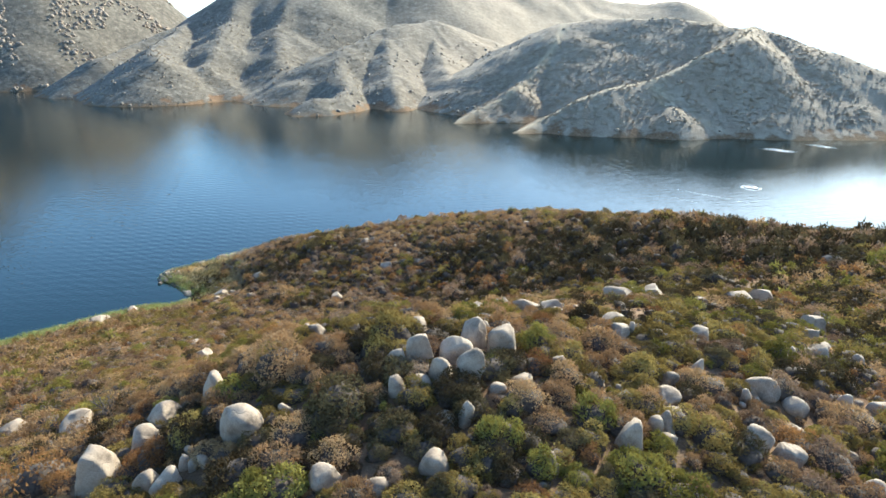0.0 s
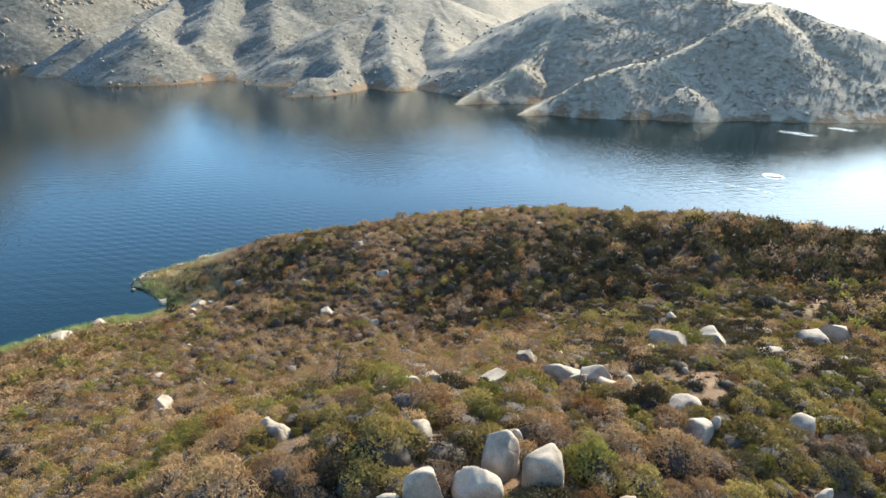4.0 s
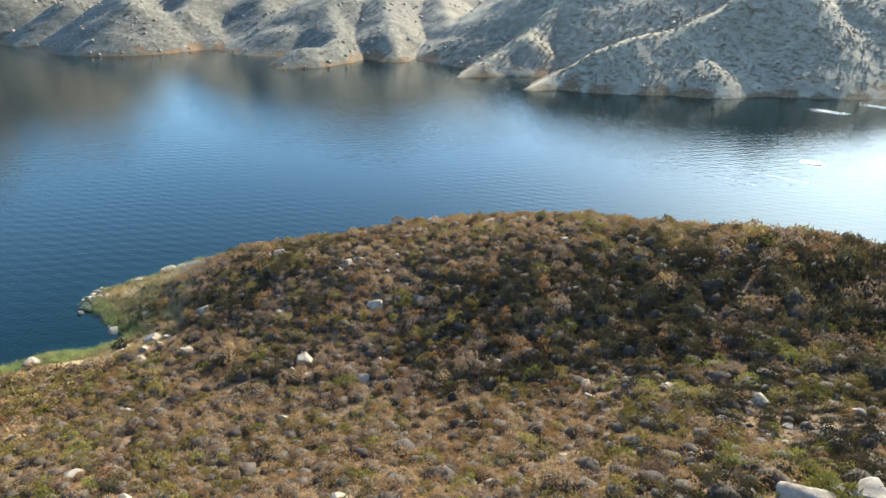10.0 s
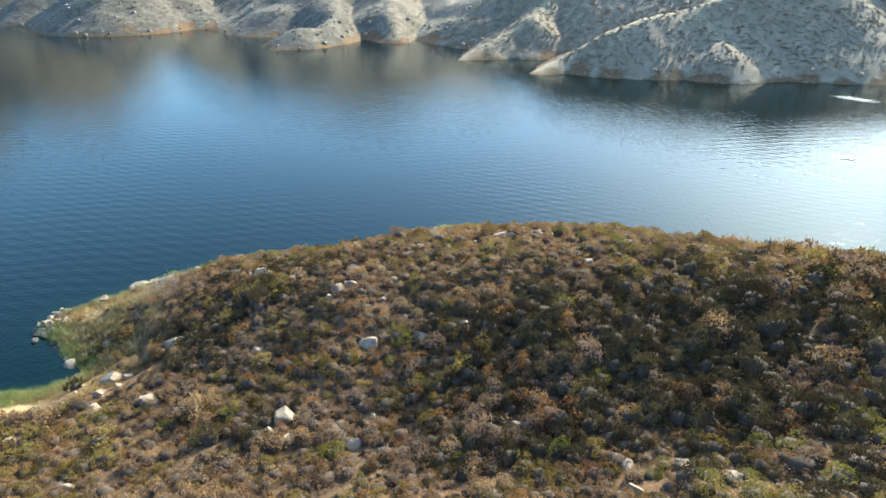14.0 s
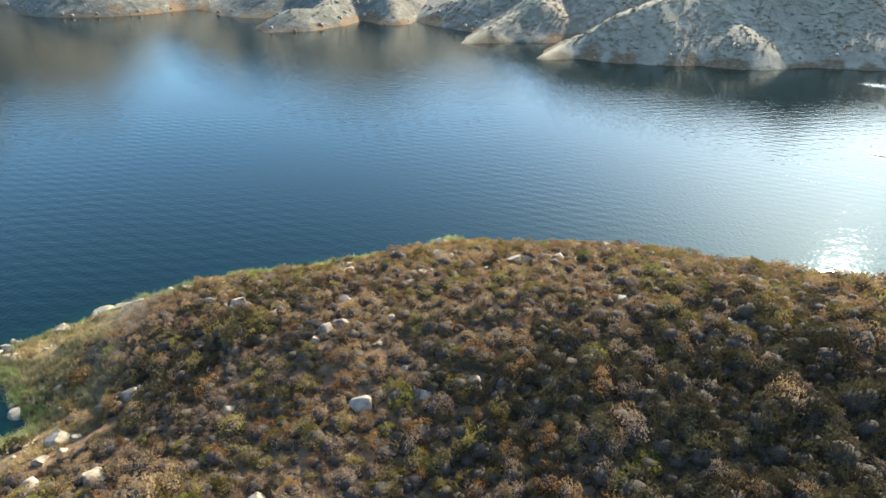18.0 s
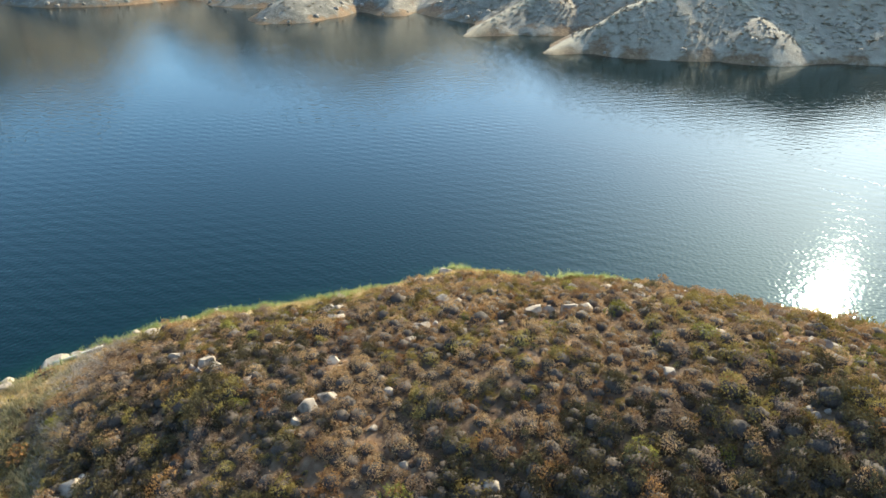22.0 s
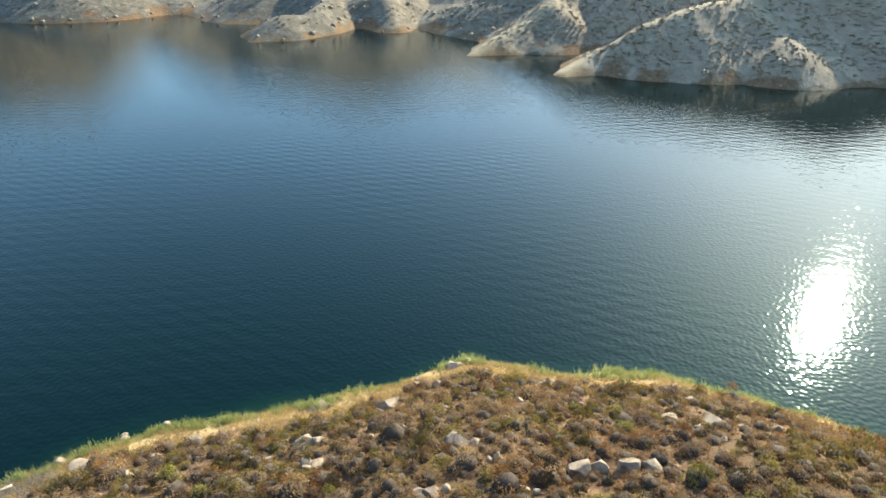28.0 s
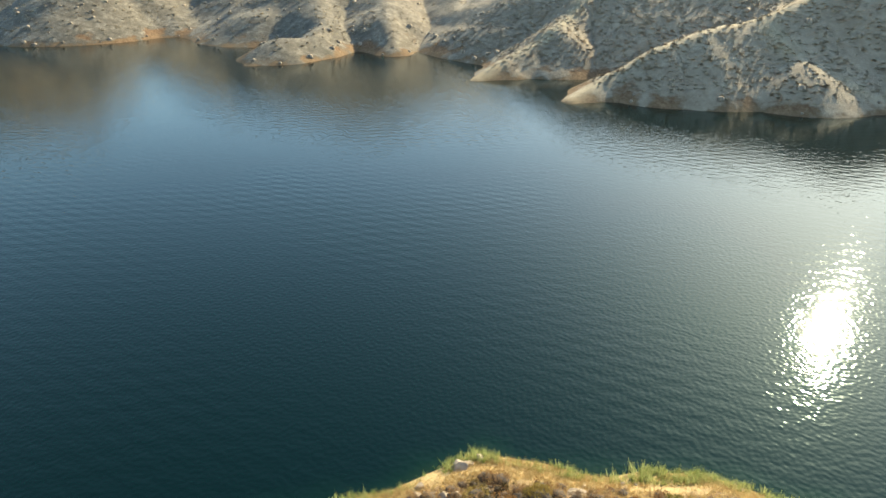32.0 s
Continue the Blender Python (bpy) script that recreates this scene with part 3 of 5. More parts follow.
SADDLE_ROCKS_A = [
    (8.7, 42.8, 1.2, 0.64), (9.9, 42.8, 1.1, 0.84), (-3.7, 43.2, 0.89, 0.4), (2.1, 43.3, 2.2, 0.65), (7.3, 43.7, 1.5, 0.76), (-2.5, 43.9, 1.2, 1),
    (8.4, 44.2, 1.7, 1), (13.9, 44.5, 0.41, 0.21), (6.7, 44.8, 2.2, 1.1), (12, 45.1, 0.64, 0.22), (-0.9, 45.6, 0.86, 1), (11.9, 45.7, 0.27, 0.22),
    (13.2, 45.9, 0.87, 0.22), (-5.9, 46.1, 0.89, 0.45), (-4, 47.6, 0.58, 0.3), (-1.4, 47.7, 1.7, 0.65), (2.7, 47.7, 0.64, 0.24), (-3.5, 48.4, 0.9, 0.37),
    (7.8, 49.5, 0.49, 0.31), (5.2, 50, 1.5, 1.6), (2.5, 50.9, 0.45, 0.33), (0.6, 50.9, 0.32, 0.2), (7.5, 51.1, 1, 0.59), (4.3, 51.4, 0.85, 0.46),
]
SADDLE_ROCKS_B = [
    (22.6, 51.4, 2.5, 1), (-2.2, 51.9, 1.9, 2), (1.5, 52.3, 0.47, 0.27), (-13.6, 53, 1.8, 0.58), (14.9, 53.1, 1.4, 0.69),
    (1.9, 53.3, 0.76, 0.42), (22.6, 53.5, 0.69, 0.28), (25.7, 54.2, 0.49, 0.21), (-22.1, 54.4, 1.1, 0.31), (-5.8, 55.5, 1.3, 0.83),
    (-24.5, 57.3, 1.3, 0.57), (-16.1, 57.5, 1.3, 0.41), (25.7, 57.7, 0.93, 0.39), (-9.6, 58.1, 1.4, 1.1), (-25, 58.8, 1.7, 1.5), (-30.8, 59.7, 0.69, 0.43),
    (26.7, 59.7, 1.4, 0.33), (17.6, 59.7, 0.73, 0.33), (-7.7, 60.4, 1.9, 0.26), (7.3, 60.8, 0.59, 0.42), (-32, 61, 1.8, 0.62), (-14.1, 61.4, 0.61, 0.36),
]
SADDLE_ROCKS_C = [
    (14, 61.5, 0.68, 0.62), (1.7, 61.7, 0.69, 0.35), (28.1, 61.9, 1.2, 0.51), (25.8, 62.1, 0.51, 0.35), (19.9, 62.8, 0.44, 0.47), (26.7, 63.2, 1.2, 0.62),
    (9.4, 63.7, 0.63, 0.18), (6.7, 64.2, 0.55, 0.18), (24.8, 64.7, 1.3, 0.46), (-24.2, 65, 1.3, 0.77), (-5.5, 65.9, 0.67, 0.29), (22.8, 66.2, 0.75, 0.28),
    (-37, 66.8, 0.89, 0.5), (2.1, 67.1, 0.49, 0.4), (5.6, 67.2, 0.68, 0.25), (28.6, 67.8, 1.3, 0.68), (18.9, 68, 0.68, 0.29), (-30.6, 69.5, 1.6, 0.42),
    (5.2, 69.5, 1.8, 0.31), (23.1, 70.4, 1.3, 0.92), (17.8, 75.3, 1.2, 0.22), (40.1, 76.8, 0.56, 0.28), (1.5, 77.6, 0.94, 0.47), (-16.3, 78.3, 1.1, 0.61),
]
SADDLE_ROCKS_D = [
    (-32.6, 82.4, 0.64, 0.39), (-11.4, 82.6, 0.76, 0.39), (4.1, 85.3, 1.4, 1.7), (-50.1, 86.9, 1.4, 0.42), (-55.7, 92.3, 2.9, 0.89), (-58.2, 93.1, 1.2, 0.6),
    (-52.9, 97.2, 2, 1.3),
]
SLOPE_ROCKS_A = [
    (11.3, 75.1, 1, 0.55), (15.1, 77.2, 0.96, 0.57), (11.5, 78, 0.98, 0.33), (-32.4, 81.3, 1, 0.65), (11.3, 81.9, 0.8, 0.45), (-9.7, 84.7, 1.5, 0.78),
    (-15.4, 85.7, 1.3, 0.6), (-12.2, 86, 0.88, 0.87), (-17.2, 86.9, 0.8, 0.76), (-11, 87.5, 0.71, 0.96), (-8.7, 87.5, 0.4, 0.31), (-8.2, 88.4, 0.72, 0.31),
    (-16.4, 88.8, 1.8, 1.4), (-43.3, 89.9, 1.1, 0.44), (-9.5, 90.1, 0.53, 0.27), (-40.6, 91.2, 0.77, 0.44), (-43.3, 91.7, 1, 0.45), (-4, 92.2, 0.75, 0.85),
    (-1.4, 92.2, 0.65, 0.57), (11.3, 92.7, 0.43, 0.27), (-30.9, 92.9, 2, 1.2), (-37.1, 93.6, 1.4, 0.8), (-9.5, 98.1, 2, 1.4), (-4, 98.6, 1.1, 1.6),
]
SLOPE_ROCKS_B = [
    (-4.7, 98.8, 0.71, 0.77), (-21.6, 99.1, 1.1, 0.36), (-36.3, 99.7, 1.1, 0.38), (-38.2, 99.8, 2.6, 0.88), (23, 102.8, 0.84, 0.48), (-46.9, 106.1, 1.8, 0.83),
    (-45.5, 109, 0.84, 0.43), (-52.8, 113.2, 1, 0.59), (-54.2, 114.2, 1.9, 0.9), (-52.3, 114.8, 1.1, 0.6), (-55.7, 120.4, 1.4, 0.81), (-49.3, 120.5, 1.3, 0.64),
    (-53.5, 122.3, 0.98, 0.66), (-55.4, 122.9, 1.6, 0.83), (60.5, 151.7, 1.7, 0.54),
]
KNOLL_ROCKS_A = [
    (0.3, 99.3, 1.3, 0.89), (-6, 101.8, 0.83, 0.6), (-7.3, 101.8, 0.5, 0.34), (23.3, 102.3, 0.88, 0.65), (24.3, 102.5, 0.48, 0.33), (-11, 103.1, 0.43, 0.79),
    (-22.7, 103.1, 0.43, 0.27), (-33.1, 104.1, 1.8, 1.2), (-32.3, 104.8, 1.1, 0.65), (-8.6, 105.4, 0.71, 0.36), (-14.9, 106.5, 0.9, 0.46), (27.8, 106.6, 0.35, 0.26),
    (23.4, 107.4, 0.62, 0.67), (30.6, 107.6, 0.88, 0.45), (-14.2, 108, 1.8, 1), (-36.2, 108.1, 0.49, 0.3), (15, 108.1, 1.1, 0.73), (-37.4, 108.7, 0.69, 0.4),
    (-12.7, 109, 1.7, 0.67), (-7.6, 109, 1, 0.57), (-8.4, 110.8, 0.58, 0.51), (24.2, 110.8, 0.56, 0.49), (24.9, 111, 0.75, 0.57), (29.5, 111.2, 1.8, 0.57),
]
KNOLL_ROCKS_B = [
    (22.4, 111.3, 0.66, 0.24), (25.7, 111.7, 0.57, 0.38), (28.5, 112.2, 0.77, 0.29), (21.4, 113.1, 1.4, 0.3), (-12.2, 113.3, 1, 0.41), (2.2, 113.5, 0.7, 0.4),
    (20.8, 113.5, 1.1, 0.4), (-13.2, 114.7, 1.2, 0.42), (-26, 114.9, 0.74, 0.53), (-26.9, 115.7, 0.64, 0.56), (-25.7, 116.2, 1.5, 0.76), (-6, 116.3, 1.5, 0.32),
    (2.4, 117.8, 0.53, 0.32), (13.8, 118, 0.75, 0.22), (1.5, 118.3, 0.86, 0.33), (-19.5, 118.6, 0.78, 0.56), (-5.8, 118.6, 0.98, 0.55), (-4.9, 118.7, 1.2, 0.55),
    (-3.8, 119, 0.66, 0.44), (-29.8, 119.1, 1.7, 0.46), (-49.5, 120.3, 1.3, 0.72), (-14.1, 123.3, 1.1, 0.48), (-14.7, 123.4, 1.4, 0.48), (-30.2, 125.2, 0.99, 0.5),
]
KNOLL_ROCKS_C = [
    (-36.8, 128.7, 2.2, 0.27), (-40.1, 130.3, 1.2, 0.68), (-35.7, 133.8, 0.99, 0.57),
]
POINT_ROCKS_A = [
    (12.3, 119.7, 1.1, 0.63), (10.8, 119.8, 1.5, 1.1), (5.8, 120, 1.6, 0.8), (9.3, 120, 1.5, 1.6), (7.3, 120.2, 1.6, 0.96), (-3, 121.6, 0.98, 0.42),
    (-1.8, 121.7, 0.66, 0.25), (-0.5, 121.9, 0.49, 0.34), (0.1, 122.1, 0.74, 0.51), (-14.6, 122.9, 1.3, 0.62), (17.4, 123.2, 0.59, 0.26), (21.8, 123.7, 0.42, 0.22),
    (-1.6, 124.3, 1, 0.35), (21.5, 124.3, 0.52, 0.26), (-2.8, 124.4, 2, 0.89), (-18.6, 125.4, 0.73, 0.28), (16.4, 125.4, 0.61, 0.27), (-20.1, 125.6, 0.64, 0.61),
    (22.8, 125.6, 1.1, 0.54), (20.3, 125.9, 0.71, 0.36), (-7.8, 126.1, 0.45, 0.28), (-8.4, 126.3, 0.82, 0.28), (18, 126.3, 1.9, 0.82), (14.8, 126.9, 1.3, 0.37),
]
POINT_ROCKS_B = [
    (-10.2, 127.3, 0.56, 0.29), (-14.7, 127.4, 1, 1.1), (-16, 127.6, 2, 0.87), (17.4, 127.7, 0.92, 0.38), (-29.3, 127.9, 1.2, 0.39), (21.5, 130.8, 0.89, 0.3),
    (8.6, 131.6, 0.5, 0.42), (-27.9, 131.9, 1.6, 0.43), (7.8, 131.9, 0.71, 0.41), (19.3, 132.9, 1.2, 0.42), (3.2, 133, 0.82, 0.42), (2.5, 133.4, 0.52, 0.32),
    (-7.8, 133.6, 0.84, 0.54), (6.4, 133.7, 0.73, 0.43), (5.4, 133.9, 0.73, 0.53), (-35.9, 134.3, 0.99, 0.45), (-9.2, 134.4, 2.1, 0.65), (23.6, 134.4, 1.1, 0.88),
    (-29.6, 135, 0.44, 0.34), (-32.3, 135.9, 1.3, 0.69), (-17.2, 137.1, 2.3, 0.35), (-15.9, 137.8, 1.1, 0.35), (19.9, 138, 1.2, 0.46), (-4.6, 138.7, 1.1, 0.58),
]
POINT_ROCKS_C = [
    (-3.4, 139.1, 0.58, 0.66), (6.9, 139.1, 1.7, 0.23), (-6.7, 139.2, 1.2, 0.71), (-6.6, 141.1, 0.95, 1.9), (-3.1, 144.1, 1.6, 0.76), (-2.2, 144.5, 1, 1.1),
    (-1.1, 145.2, 0.89, 1.4),
]
COVE_ROCKS_B = [
    (-54.6, 113.2, 1.5, 0.8), (-53.4, 112.4, 1.2, 0.7), (-54.8, 116.2, 1.3, 0.8), (-50.6, 122.0, 1.4, 0.6), (-55.3, 114.6, 1.0, 0.6), (-58.6, 96.0, 1.3, 0.8),
    (-60.8, 94.6, 1.6, 0.9), (-57.0, 97.2, 0.9, 0.6), (-62.6, 92.4, 1.2, 0.7), (-55.5, 95.0, 1.0, 0.6),
    (-46.9, 124.9, 3.0, 0.7), (-44.6, 125.9, 1.9, 0.6), (-37.9, 96.7, 1.2, 0.5), (-36.6, 97.6, 0.8, 0.4), (-20.7, 112.0, 1.5, 0.7), (-24.4, 115.1, 1.2, 0.6), (-25.2, 113.2, 1.0, 0.6), (-43.5, 108.6, 1.0, 0.7), (-41.2, 105.4, 1.1, 0.6),
]
HILLTOP_ROCKS = HILLTOP_ROCKS_A + HILLTOP_ROCKS_B + HILLTOP_ROCKS_C + HILLTOP_ROCKS_D + HILLTOP_ROCKS_E
OTHER_ROCKS = (SADDLE_ROCKS_A + SADDLE_ROCKS_B + SADDLE_ROCKS_C + SADDLE_ROCKS_D + SLOPE_ROCKS_A + SLOPE_ROCKS_B + KNOLL_ROCKS_A + KNOLL_ROCKS_B + KNOLL_ROCKS_C + POINT_ROCKS_A + POINT_ROCKS_B + POINT_ROCKS_C + COVE_ROCKS_B)
ALL_ROCKS = HILLTOP_ROCKS + OTHER_ROCKS
SLABS = [(16.7, 53.9, 3.2, 1.25, 26, -8, 15), (19.7, 53.6, 2.7, 1.2, 30, 14, -20)]
ROCK_XY = np.array([r[:3] for r in ALL_ROCKS + SLABS])


def boulder_shape(rng, level, sharp=False):
    """A block of granite one across each way: rounded with worn corners, or split along flat joints."""
    v, f = ICO[level]
    p = rng.uniform(2.8, 4.6) if sharp else rng.uniform(2.3, 3.4)
    v = v / (np.abs(v) ** p).sum(1, keepdims=True) ** (1 / p)
    v = v @ np.array(Euler(rng.uniform(-0.5, 0.5, 3)).to_matrix())
    for _ in range(rng.integers(5, 9) if sharp else rng.integers(4, 7)):
        n = rng.normal(size=3)
        n[2] = abs(n[2]) * (0.8 if sharp else 0.4)
        n /= np.linalg.norm(n)
        over = np.maximum(v @ n - (rng.uniform(0.45, 0.80) if sharp else rng.uniform(0.55, 0.82)), 0)
        v = v - over[:, None] * n * (1.0 if sharp else 0.8)
    seed, rough = rng.uniform(0, 90), 0.10 if sharp else 0.13
    bump = np.array([noise.noise(Vector(q * 1.2 + seed)) * rough + noise.noise(Vector(q * 3.0 + seed)) * 0.045 for q in v])
    v = v * (1 + bump)[:, None]
    if rng.uniform() < 0.45:
        # an open joint that runs across the block
        n = Vector((rng.normal(), rng.normal() * 0.4, rng.normal() * 0.5)).normalized()
        off = np.abs(v @ np.array(n) - rng.uniform(-0.25, 0.25))
        v = v * (1 - 0.10 * np.exp(-(off / 0.07) ** 2))[:, None]
    low, high = v.min(0), v.max(0)
    return (v - (low + high) / 2) / (high - low), f


rock_rng = np.random.default_rng(11)
for rx_, ry_, wide, tall in ALL_ROCKS:
    v, f = boulder_shape(rock_rng, 4 if wide > 1.4 else 3 if wide > 0.7 else 2, ry_ > 42)
    tall = min(tall, (0.50 if ry_ > 60 else (0.55 if wide > 1.8 else 0.72) if ry_ > 42 else 1.05) * wide) if wide > 0.8 else min(tall, 0.75 * wide) if ry_ > 60 else tall
    deep = wide * rock_rng.uniform(0.75, 1.05) if tall < 1.3 * wide else wide * 0.9
    wide, deep = (wide * 1.10, deep * 1.08) if ry_ > 42 else (wide * 1.04, deep)
    v = v * np.array([wide, deep, tall * 1.5])
    ob = link_mesh("boulder", v, f, GRANITE, smooth=True)
    z = float(height(np.array([rx_]), np.array([ry_]))[0])
    lean = 9 if wide > 1.2 else 16
    ob.matrix_world = pose(rx_, ry_, z + tall * 0.27, rock_rng.uniform(-lean, lean), rock_rng.uniform(-lean, lean), rock_rng.uniform(-25, 25))
    size = "large" if wide > 2 else "small" if wide < 0.9 else "rounded"
    form = "flat-lying" if tall < 0.45 * wide else "upright" if tall > 1.1 * wide else "weathered"
    tagged(ob, size + " " + form + " pale granite boulder among dry scrub", "boulder", "boulders on the headland")
for rx_, ry_, wide, tall, *turn in SLABS:
    v, f = boulder_shape(rock_rng, 4, True)
    ob = link_mesh("boulder", v * np.array([wide, wide * 0.95, tall * 1.5]), f, GRANITE, smooth=True)
    ob.matrix_world = pose(rx_, ry_, float(height(np.array([rx_]), np.array([ry_]))[0]) + 0.45, *turn)
    tagged(ob, "large flat leaning granite slab with a green bush beside it", "boulder", "boulders on the headland")


# ---- scrub ----
def bush_cloud(rng, leaves, leaf, level=1, clumps=9, domed=False):
    """One bush of unit radius: leafy clumps round a twiggy heart darkened as shade, loose and uneven or closed into a
    dome; the leaves face outwards, and fine sprigs stand up and out."""
    heads = rng.normal(size=(clumps, 3)) + np.array([0, 0, 0.35])
    heads[:, 2] = np.abs(heads[:, 2])
    heads *= ((rng.uniform(0.46, 0.62, clumps) if domed else rng.uniform(0.50, 0.76, clumps)) / np.linalg.norm(heads, axis=1))[:, None]
    heads[:, 2] = heads[:, 2] * rng.uniform(0.85 if domed else 0.75, 1.15, clumps) + 0.06
    girth = rng.uniform(0.26, 0.42, clumps) if domed else rng.uniform(0.24, 0.40, clumps)
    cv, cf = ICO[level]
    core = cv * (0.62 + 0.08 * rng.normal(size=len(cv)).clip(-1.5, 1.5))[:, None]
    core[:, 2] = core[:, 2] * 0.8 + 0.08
    of = rng.choice(clumps, leaves, p=girth ** 2 / (girth ** 2).sum())
    d = rng.normal(size=(leaves, 3)) + 0.55 * heads[of] / np.linalg.norm(heads[of], axis=1)[:, None] + np.array([0, 0, 0.30])
    d /= np.linalg.norm(d, axis=1)[:, None]
    at = heads[of] + d * (girth[of] * rng.uniform(0.72, 1.04, leaves))[:, None]
    at[:, 2] = np.maximum(at[:, 2], 0.02)
    sprig = (rng.uniform(0, 1, leaves) < (0.28 if domed else 0.45))[:, None]
    along = np.where(sprig, 0.8 * d + np.array([0, 0, 0.45]) + rng.normal(size=(leaves, 3)) * 0.45, np.cross(d, rng.normal(size=(leaves, 3))) + np.array([0, 0, 0.35]))
    along /= np.linalg.norm(along, axis=1)[:, None]
    side = np.cross(along, np.where(sprig, rng.normal(size=(leaves, 3)), d + 0.45 * rng.normal(size=(leaves, 3))))
    side /= np.linalg.norm(side, axis=1)[:, None]
    size = leaf * rng.uniform(0.6, 1.4, leaves)[:, None]
    width = np.where(sprig, 0.20, 0.36)
    tri = np.stack([at - side * size * width, at + side * size * width, at + along * size * np.where(sprig, 1.5, 1.0)], 1).reshape(-1, 3)
    return np.concatenate([core, tri]), np.concatenate([cf, np.arange(leaves * 3).reshape(-1, 3) + len(core)]), len(cf)


def scatter_mesh(name, material, clouds, xyz, size, squash, rng):
    """Many bushes joined into one mesh, too many to count."""
    vs, fs, tones, hearts, base = [], [], [], [], 0
    pick = rng.integers(0, len(clouds), len(xyz))
    turn = rng.uniform(0, 2 * math.pi, len(xyz))
    tone = rng.uniform(0, 1, len(xyz))
    for k, (cv, cf, *inner) in enumerate(clouds):
        m = pick == k
        n = int(m.sum())
        if not n:
            continue
        c, s = np.cos(turn[m])[:, None], np.sin(turn[m])[:, None]
        x = cv[None, :, 0] * c - cv[None, :, 1] * s
        y = cv[None, :, 0] * s + cv[None, :, 1] * c
        z = cv[None, :, 2] * squash[m][:, None]
        v = np.stack([np.broadcast_to(a, x.shape) for a in (x, y, z)], -1) * size[m][:, None, None] + xyz[m][:, None, :]
        f = cf[None] + (np.arange(n) * len(cv))[:, None, None] + base
        vs.append(v.reshape(-1, 3))
        fs.append(f.reshape(-1, 3))
        tones.append(np.repeat(tone[m], len(cv)))
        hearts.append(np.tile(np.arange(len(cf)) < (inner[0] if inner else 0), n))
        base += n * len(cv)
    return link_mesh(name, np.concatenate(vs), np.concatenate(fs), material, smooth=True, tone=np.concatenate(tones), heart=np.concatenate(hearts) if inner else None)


# bare trails: centre lines and half widths
TRAILS = [(-0.1, [(6, 25.5), (7, 27.2), (8.6, 30), (9.6, 31.4), (8.2, 35), (10, 39)]), (0.2, [(14.6, 41.5), (15, 44), (14, 46)]), (0.15, [(29, 59), (31, 63), (36, 69), (41, 74)]),
          (-0.05, [(9.8, 110.5), (11, 113), (13.2, 117.4)]), (-0.2, [(1.5, 105.8), (2.6, 107.5), (4, 110)]), (-0.2, [(-5, 102.5), (-3, 104), (-1, 105), (1.5, 105.8)]),
          (0.5, [(-24, 84), (-21, 85.5)]), (0.4, [(-11.5, 79), (-9.5, 80)]),
          (0.7, [(-50, 97.6), (-46.5, 96.6), (-41, 95.8), (-37, 97), (-33.8, 100), (-32.2, 102)])]


def grassy_bank(x, y):
    """How far inside the grassy bank of the cove, in metres (negative: among the scrub)."""
    edge = np.interp(y, (95, 97, 100, 103, 107, 112, 118, 126, 130), (-47, -39, -35.5, -34, -35, -37.5, -40, -40.5, -39))
    return np.where((y > 95) & (y < 130), edge - x, -9.0)


def off_trail(x, y):
    d = np.full(x.shape, 99.0)
    for half, line in TRAILS:
        for (x0, y0), (x1, y1) in zip(line, line[1:]):
            dx, dy = x1 - x0, y1 - y0
            u = np.clip(((x - x0) * dx + (y - y0) * dy) / (dx * dx + dy * dy), 0, 1)
            d = np.minimum(d, np.hypot(x - x0 - u * dx, y - y0 - u * dy) - half)
    return d


veg = np.random.default_rng(5)
STEP = 1.40
# a layer of full-grown bushes that nearly touch, and low young ones between them
rows_, cols = np.meshgrid(np.arange(0, 111), np.arange(0, 125), indexing="ij")
tall_x = (-72 + (cols + 0.5 * (rows_ % 2)) * STEP + veg.uniform(-0.55, 0.55, cols.shape)).ravel()
tall_y = (14 + rows_ * STEP * 0.87 + veg.uniform(-0.55, 0.55, cols.shape)).ravel()
cols, rows_ = np.meshgrid(np.arange(-72, 100, 1.0), np.arange(14, 148, 1.0))
low_x = (cols + veg.uniform(-0.54, 0.54, cols.shape)).ravel()
low_y = (rows_ + veg.uniform(-0.54, 0.54, cols.shape)).ravel()
px_, py_ = np.concatenate([tall_x, low_x]), np.concatenate([tall_y, low_y])
young = np.arange(len(px_)) >= len(tall_x)
shore = inland(px_, py_)
pz_ = height(px_, py_)
clump = value_noise(px_, py_, 9, 21)
clump2 = value_noise(px_, py_, 4.5, 22)
roll_ = veg.uniform(0, 1, px_.shape)
point_zone = np.clip((py_ - 121) / 9, 0, 1)                      # the dry far point
north_face = np.clip((px_ + 8) / 10, 0, 1) * np.clip((py_ - 78) / 4, 0, 1) * np.clip((109 - py_) / 14, 0, 1)   # the dense shaded slope, its shade put in as dark bushes
left_thicket = np.maximum(np.exp(-((px_ + 28.5) ** 2 + (py_ - 107.5) ** 2) / 75), np.exp(-((px_ + 20) ** 2 + (py_ - 87.3) ** 2) / 16))   # tall dark brush above the cove; dark bushes for shade in a hollow
bank = np.clip(grassy_bank(px_, py_) / 1.5, 0, 1)      # the grassy bank of the cove
hill_top = np.clip((58 - py_) / 14, 0, 1) * np.clip((px_ + 22) / 14, 0, 1)
# bushes kept only inside the camera's wedge of view
keep = (np.abs(px_) < 0.74 * py_ + 6) & (shore > 1.6 + 2.8 * veg.uniform(0, 1, px_.shape) + 2.0 * point_zone) & (off_trail(px_, py_) > np.where(young, 0.22, 0.40))
keep &= ~((roll_ < 0.06 + 0.08 * point_zone) & (clump2 < 0.0)) & ~(veg.uniform(0, 1, px_.shape) < 0.88 * bank)
